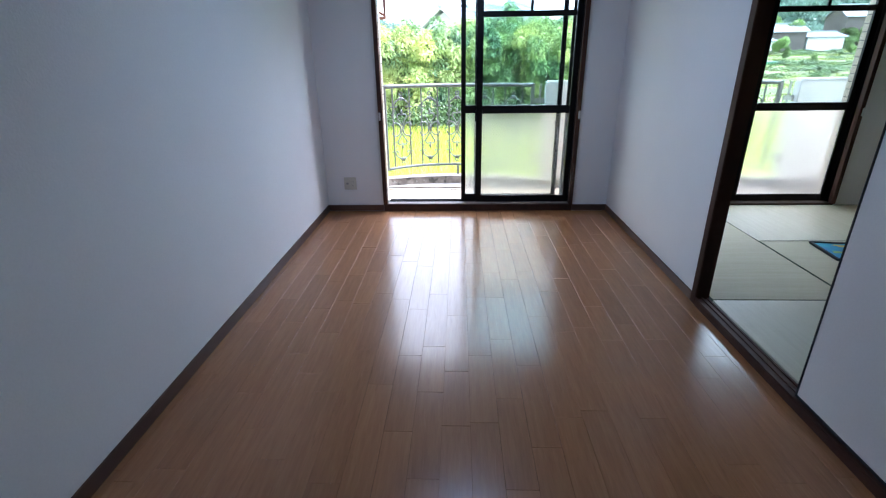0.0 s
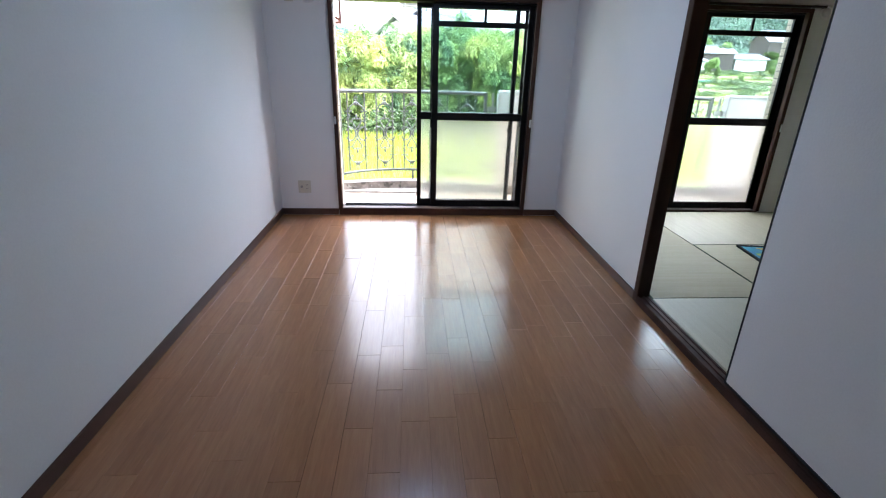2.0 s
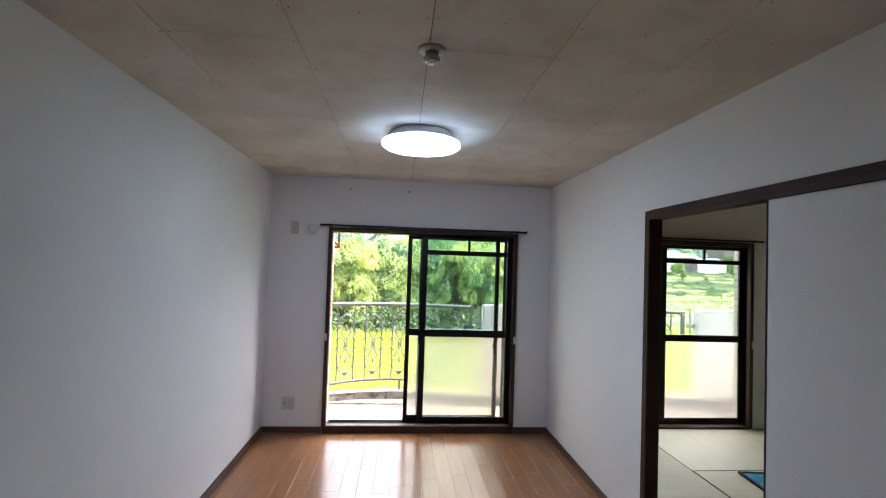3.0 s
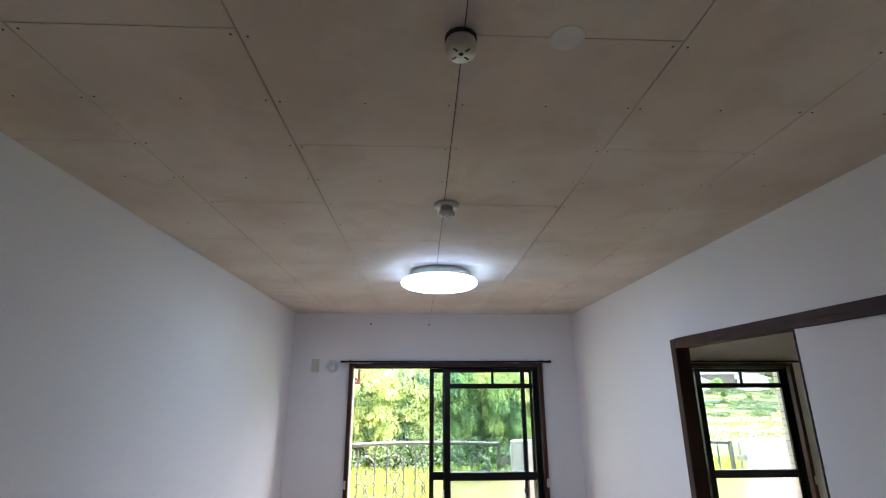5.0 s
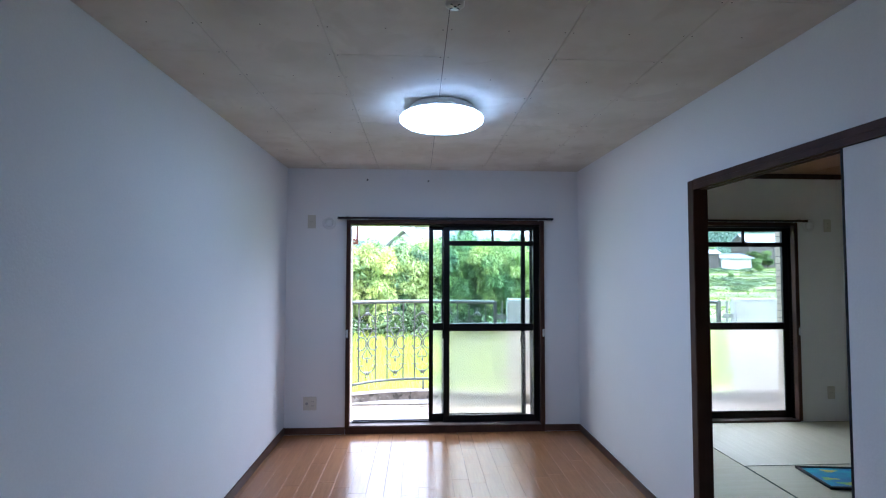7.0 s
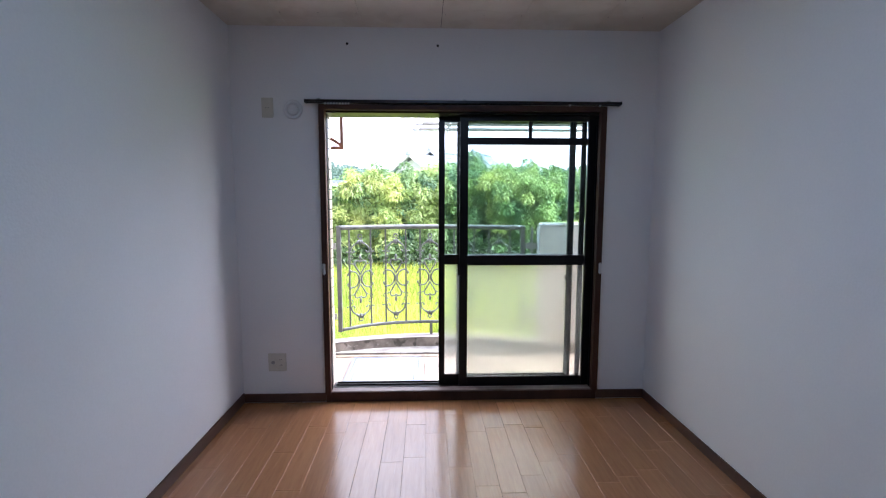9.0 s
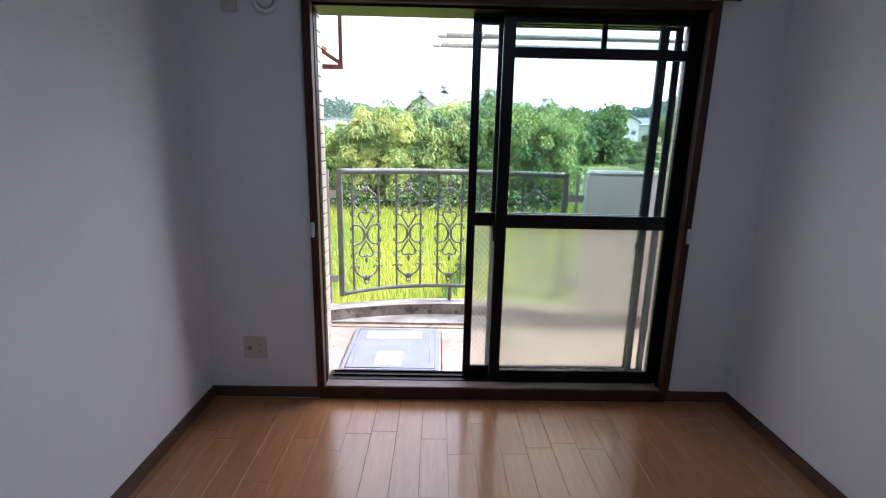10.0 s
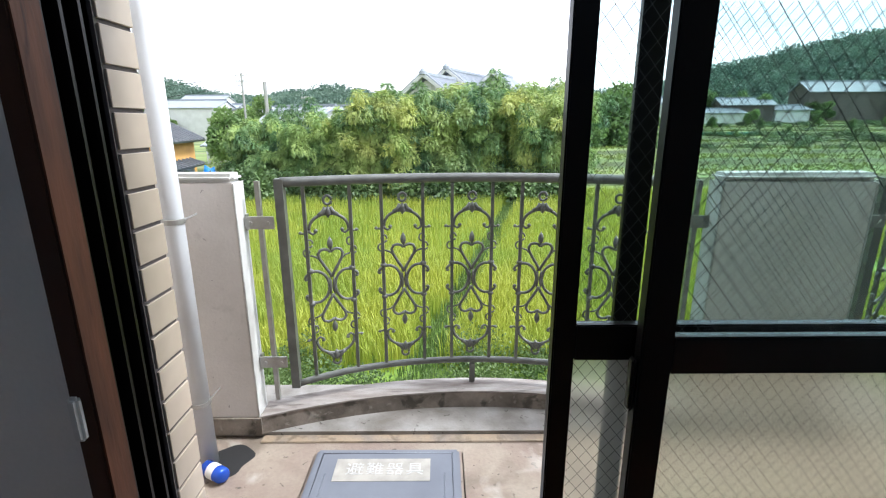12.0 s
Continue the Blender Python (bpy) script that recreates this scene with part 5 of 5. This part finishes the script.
for sx, d, w, z0, hh, tn, wall in ((0.83, 112, 22, 1.2, 6.6, 88, DARKWALL), (0.56, 104, 9, 1.0, 2.4, 88, WHITEWALL), (0.615, 107, 10, 1.0, 4.2, 80, DARKWALL), (0.70, 106, 7, 1.0, 2.6, 88, WHITEWALL), (0.372, 110, 7, 0.4, 5.4, 20, WHITEWALL), (0.43, 118, 8, 0.4, 5.0, 70, WHITEWALL), (1.0, 110, 22, 1.0, 6.5, 88, DARKWALL)):
    x, y, z = at(sx, d)
    house("farm_building", (x, y, z + (2.0 if w > 20 else 0.6)), tn, 7, w, hh * 0.68, hh * 0.32, wall, ROOFTILE, "long low farm building with pale roof under the wooded hill", 0.5, 1, 3)

t = holder("tarpaulin", "bright blue tarpaulin over a heap beside the white annex", "tarpaulin", place=at(-0.487, 30))
bm = bmesh.new()
bmesh.ops.create_icosphere(bm, subdivisions=3, radius=1)
for v in bm.verts:
    q = noise.noise(v.co * 1.7)
    v.co = Vector((v.co.x * 0.65 * (1 + 0.3 * q), v.co.y * 0.6, max(v.co.z, 0) * 1.9 * (1 + 0.4 * q)))
part("sheet", bm, BLUE, t)
t = holder("crop_net", "turquoise crop netting over a terrace bed", "netting", place=at(0.585, 74))
part("net", box(-5, 5, -1.0, 1.0, 0, 0.5, 0.2), mat("teal_net", (0.10, 0.38, 0.30), rough=0.7), t)


def utility_pole(sx, d, zt, zb, arms=2):
    x, y, _ = at(sx, d)
    p = holder("utility_pole", "grey concrete utility pole with crossarms", "utility pole", "utility poles", (x, y, zb))
    h = zt - zb
    part("pole", tube([(0, 0, 0), (0, 0, h)], 0.16, 8), STEEL, p)
    for k in range(arms):
        part("crossarm", box(-0.9, 0.9, -0.06, 0.06, h - 0.35 - 0.8 * k, h - 0.22 - 0.8 * k), STEEL, p)
        for q in (-0.8, -0.3, 0.3, 0.8):
            part("insulator", lathe([(0, 0), (0.07, 0), (0.05, 0.22), (0, 0.22)], 6, pose(q, 0, h - 0.22 - 0.8 * k)), WHITEPL, p)
    return Vector((x, y, zt))


p1 = utility_pole(-0.397, 70, 8.3, -2.6)
utility_pole(-0.352, 40, 4.65, -2.8, 0)
p3 = utility_pole(-0.105, 90, 8.6, 0, 1)
p4 = utility_pole(-0.27, 85, 6.0, -2, 1)
p5 = utility_pole(0.21, 95, 8.0, 0, 1)
w = holder("overhead_cable", "thin dark overhead power cables", "cable")
for dz in (-0.2, -1.6):
    pts = [(p1.x - 44 * u, p1.y + 4 * u, p1.z + dz - 3.4 * u - 4 * 0.9 * u * (1 - u)) for u in [k / 12 for k in range(13)]]
    part("cable", tube(pts, 0.03, 4), SLOT, w)

# ---- wooded hills ----
HILL = mat("woods", (0.065, 0.10, 0.062), (0.045, 0.072, 0.052), 0.95, scale=0.12, fine=1.6, world_space=True, spread=0.3, bump=1.0)


def profile(sx):
    """Skyline height over distance, along the horizon."""
    pts = ((-1.2, 0.09), (-0.60, 0.085), (-0.45, 0.045), (-0.36, 0.038), (-0.30, 0.052), (-0.21, 0.060), (-0.12, 0.045), (0.0, 0.036), (0.14, 0.034), (0.25, 0.042), (0.36, 0.050),
           (0.45, 0.060), (0.52, 0.080), (0.58, 0.097), (0.66, 0.116), (0.77, 0.142), (0.88, 0.160), (1.1, 0.18), (1.5, 0.17))
    return float(np.interp(sx, [a for a, _ in pts], [b for _, b in pts]))


def hill(x, y):
    d = y - EYE_Y
    sx = (x + 0.21) / d
    crest = profile(sx) * 250
    rise = min(max((d - 165) / 85, 0), 1)
    rise = rise * rise * (3 - 2 * rise)
    n = 2.6 * abs(noise.noise(Vector((x * 0.12, y * 0.10, 0)))) + 1.8 * noise.noise(Vector((x * 0.3, y * 0.3, 3)))
    return 0.5 + rise * crest + n * min(rise * 6, 1) - (0 if rise > 0 else 3)


xs = list(np.arange(-260, 380, 2.6))
ys = list(np.arange(165, 262, 3.2))
tagged(grid_mesh("wooded_hill", xs, ys, hill, HILL), "rolling hill covered with dense dark green woods", "hill", kind="structure")
def woods():
    """Crowns of the hill's trees, in one mesh."""
    rng = np.random.default_rng(77)
    cen, rad = [], []
    for k in range(5200):
        y = float(rng.uniform(166, 262))
        d = y - EYE_Y
        sx = float(rng.uniform(-0.66, 1.15))
        x = sx * d - 0.21
        q = float(rng.uniform(1.8, 4.2)) * (1.25 if sx > 0.45 else 1.0)
        cen.append((x, y, hill(x, y) + 0.3 * q))
        rad.append((q, q, q * 0.85))
    co, fa = leaves(cen, rad, 230000, 0.95, rng, 0.2, 1.8, 0.75)
    # the leaf green is lightened and blued to carry the distance haze
    ob = new("woods", leaf_mesh("woods", co, fa, leaf_mat("haze_tinted_woods_leaf", (0.14, 0.21, 0.15), (0.085, 0.14, 0.105), 0.06, 0.4)))
    tagged(ob, "dense dark bluish green tree crowns covering the hill", "woods", kind="stuff")


woods()
# far mountains; the blue of the distant haze is put into their colour
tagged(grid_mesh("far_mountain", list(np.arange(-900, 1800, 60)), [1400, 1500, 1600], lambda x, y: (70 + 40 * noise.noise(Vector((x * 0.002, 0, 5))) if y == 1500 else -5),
                 mat("haze_tinted_mountain", (0.22, 0.36, 0.50), rough=1.0)), "hazy blue mountains on the horizon", kind="structure")

# ---- pieces of the floor and of the tiled window reveals ----
floor_parent = holder("floor", "", "", kind="structure")
KNOWN = {5: 1.407, 7: 1.303, 8: 1.851, 9: 2.078, 10: 1.329, 11: 1.952, 12: 1.612, 13: 1.760, 14: 2.004, 15: 1.65, 16: 1.22}
rnd = random.Random(3)
W = 0.1165
x = 0.017 - 12 * W
strip, cache = 0, {}
while x < RIGHT:
    xa, xb = max(x, LEFT + 0.002), min(x + W, RIGHT - 0.002)
    y = KNOWN.get(strip, 1.5 + rnd.uniform(-0.3, 0.3))
    cuts = [y]
    lens = (0.47, 0.58, 0.82, 0.36, 0.62, 0.95, 0.52)
    while cuts[-1] < FRONT:
        cuts.append(cuts[-1] + rnd.choice(lens))
    while cuts[0] > BACK:
        cuts.insert(0, cuts[0] - rnd.choice(lens))
    for a, b in zip(cuts, cuts[1:]):
        a, b = max(a, BACK), min(b, FRONT - 0.012)
        if b - a < 0.03 or xb - xa < 0.02:
            continue
        key = (round(xb - xa, 3), round(b - a, 3))
        if key not in cache:
            bm = box(-key[0] / 2 + 0.0002, key[0] / 2 - 0.0002, -key[1] / 2 + 0.0003, key[1] / 2 - 0.0003, -0.012, 0.0, 0.0)
            top = [e for e in bm.edges if all(v.co.z > -0.001 for v in e.verts)]
            bmesh.ops.bevel(bm, geom=top, offset=0.0009, segments=1, affect="EDGES")
            me = bpy.data.meshes.new("plank")
            bm.to_mesh(me)
            bm.free()
            me.materials.append(OAK)
            cache[key] = me
        o = new("plank", cache[key])
        o.parent = floor_parent
        o.location = ((xa + xb) / 2, (a + b) / 2, rnd.uniform(-0.0002, 0.0002))
    x += W
    strip += 1


def reveal(name, x, face, w0, w1):
    """A column of thin tiles up a window reveal; face: the side to which they look."""
    g = holder(name, "beige tiles with dark mortar on the window reveal", "", kind="structure")
    a, b = sorted((x, x - face * 0.03))
    part("mortar_bed", box(a, b, w0 - 0.004, w1 - 0.001, -0.13, 1.93), JOINT, g, "dark mortar")
    bm = box(0, 0.005, 0, w1 - w0, 0, 0.0595)
    bmesh.ops.bevel(bm, geom=bm.edges[:], offset=0.0010, segments=1, affect="EDGES")
    me = bpy.data.meshes.new("tile")
    bm.to_mesh(me)
    bm.free()
    me.materials.append(TILE)
    for k in range(31):
        o = new("tile", me)
        o.parent = g
        o.location = (x if face > 0 else x - 0.005, w0, -0.128 + 0.067 * k)
    return g


reveal("tile_cladding_1", -0.744, 1, 4.634, 4.722)
reveal("tile_cladding_2", 1.031, -1, 4.643, 4.715)
reveal("tile_cladding_3", 3.478, -1, 4.643, 4.715)


def facade(name, x0, x1):
    g = holder(name, "beige running tiles with dark mortar on the facade", "", kind="structure")
    part("mortar_bed", box(x0, x1, OUT - 0.018, 4.705, -0.13, 2.36), JOINT, g, "dark mortar")
    me = None
    n = max(int(round((x1 - x0) / 0.235)), 1)
    w = (x1 - x0) / n
    bm = box(0.003, w - 0.003, 0, 0.009, 0, 0.0585)
    me = bpy.data.meshes.new("tile")
    bm.to_mesh(me)
    bm.free()
    me.materials.append(TILE)
    for k in range(37):
        for j in range(n):
            o = new("tile", me)
            o.parent = g
            o.location = (x0 + w * j, 4.7051, -0.128 + 0.067 * k)


facade("facade_1", -1.79, -0.773)
facade("facade_2", 1.062, 1.66)
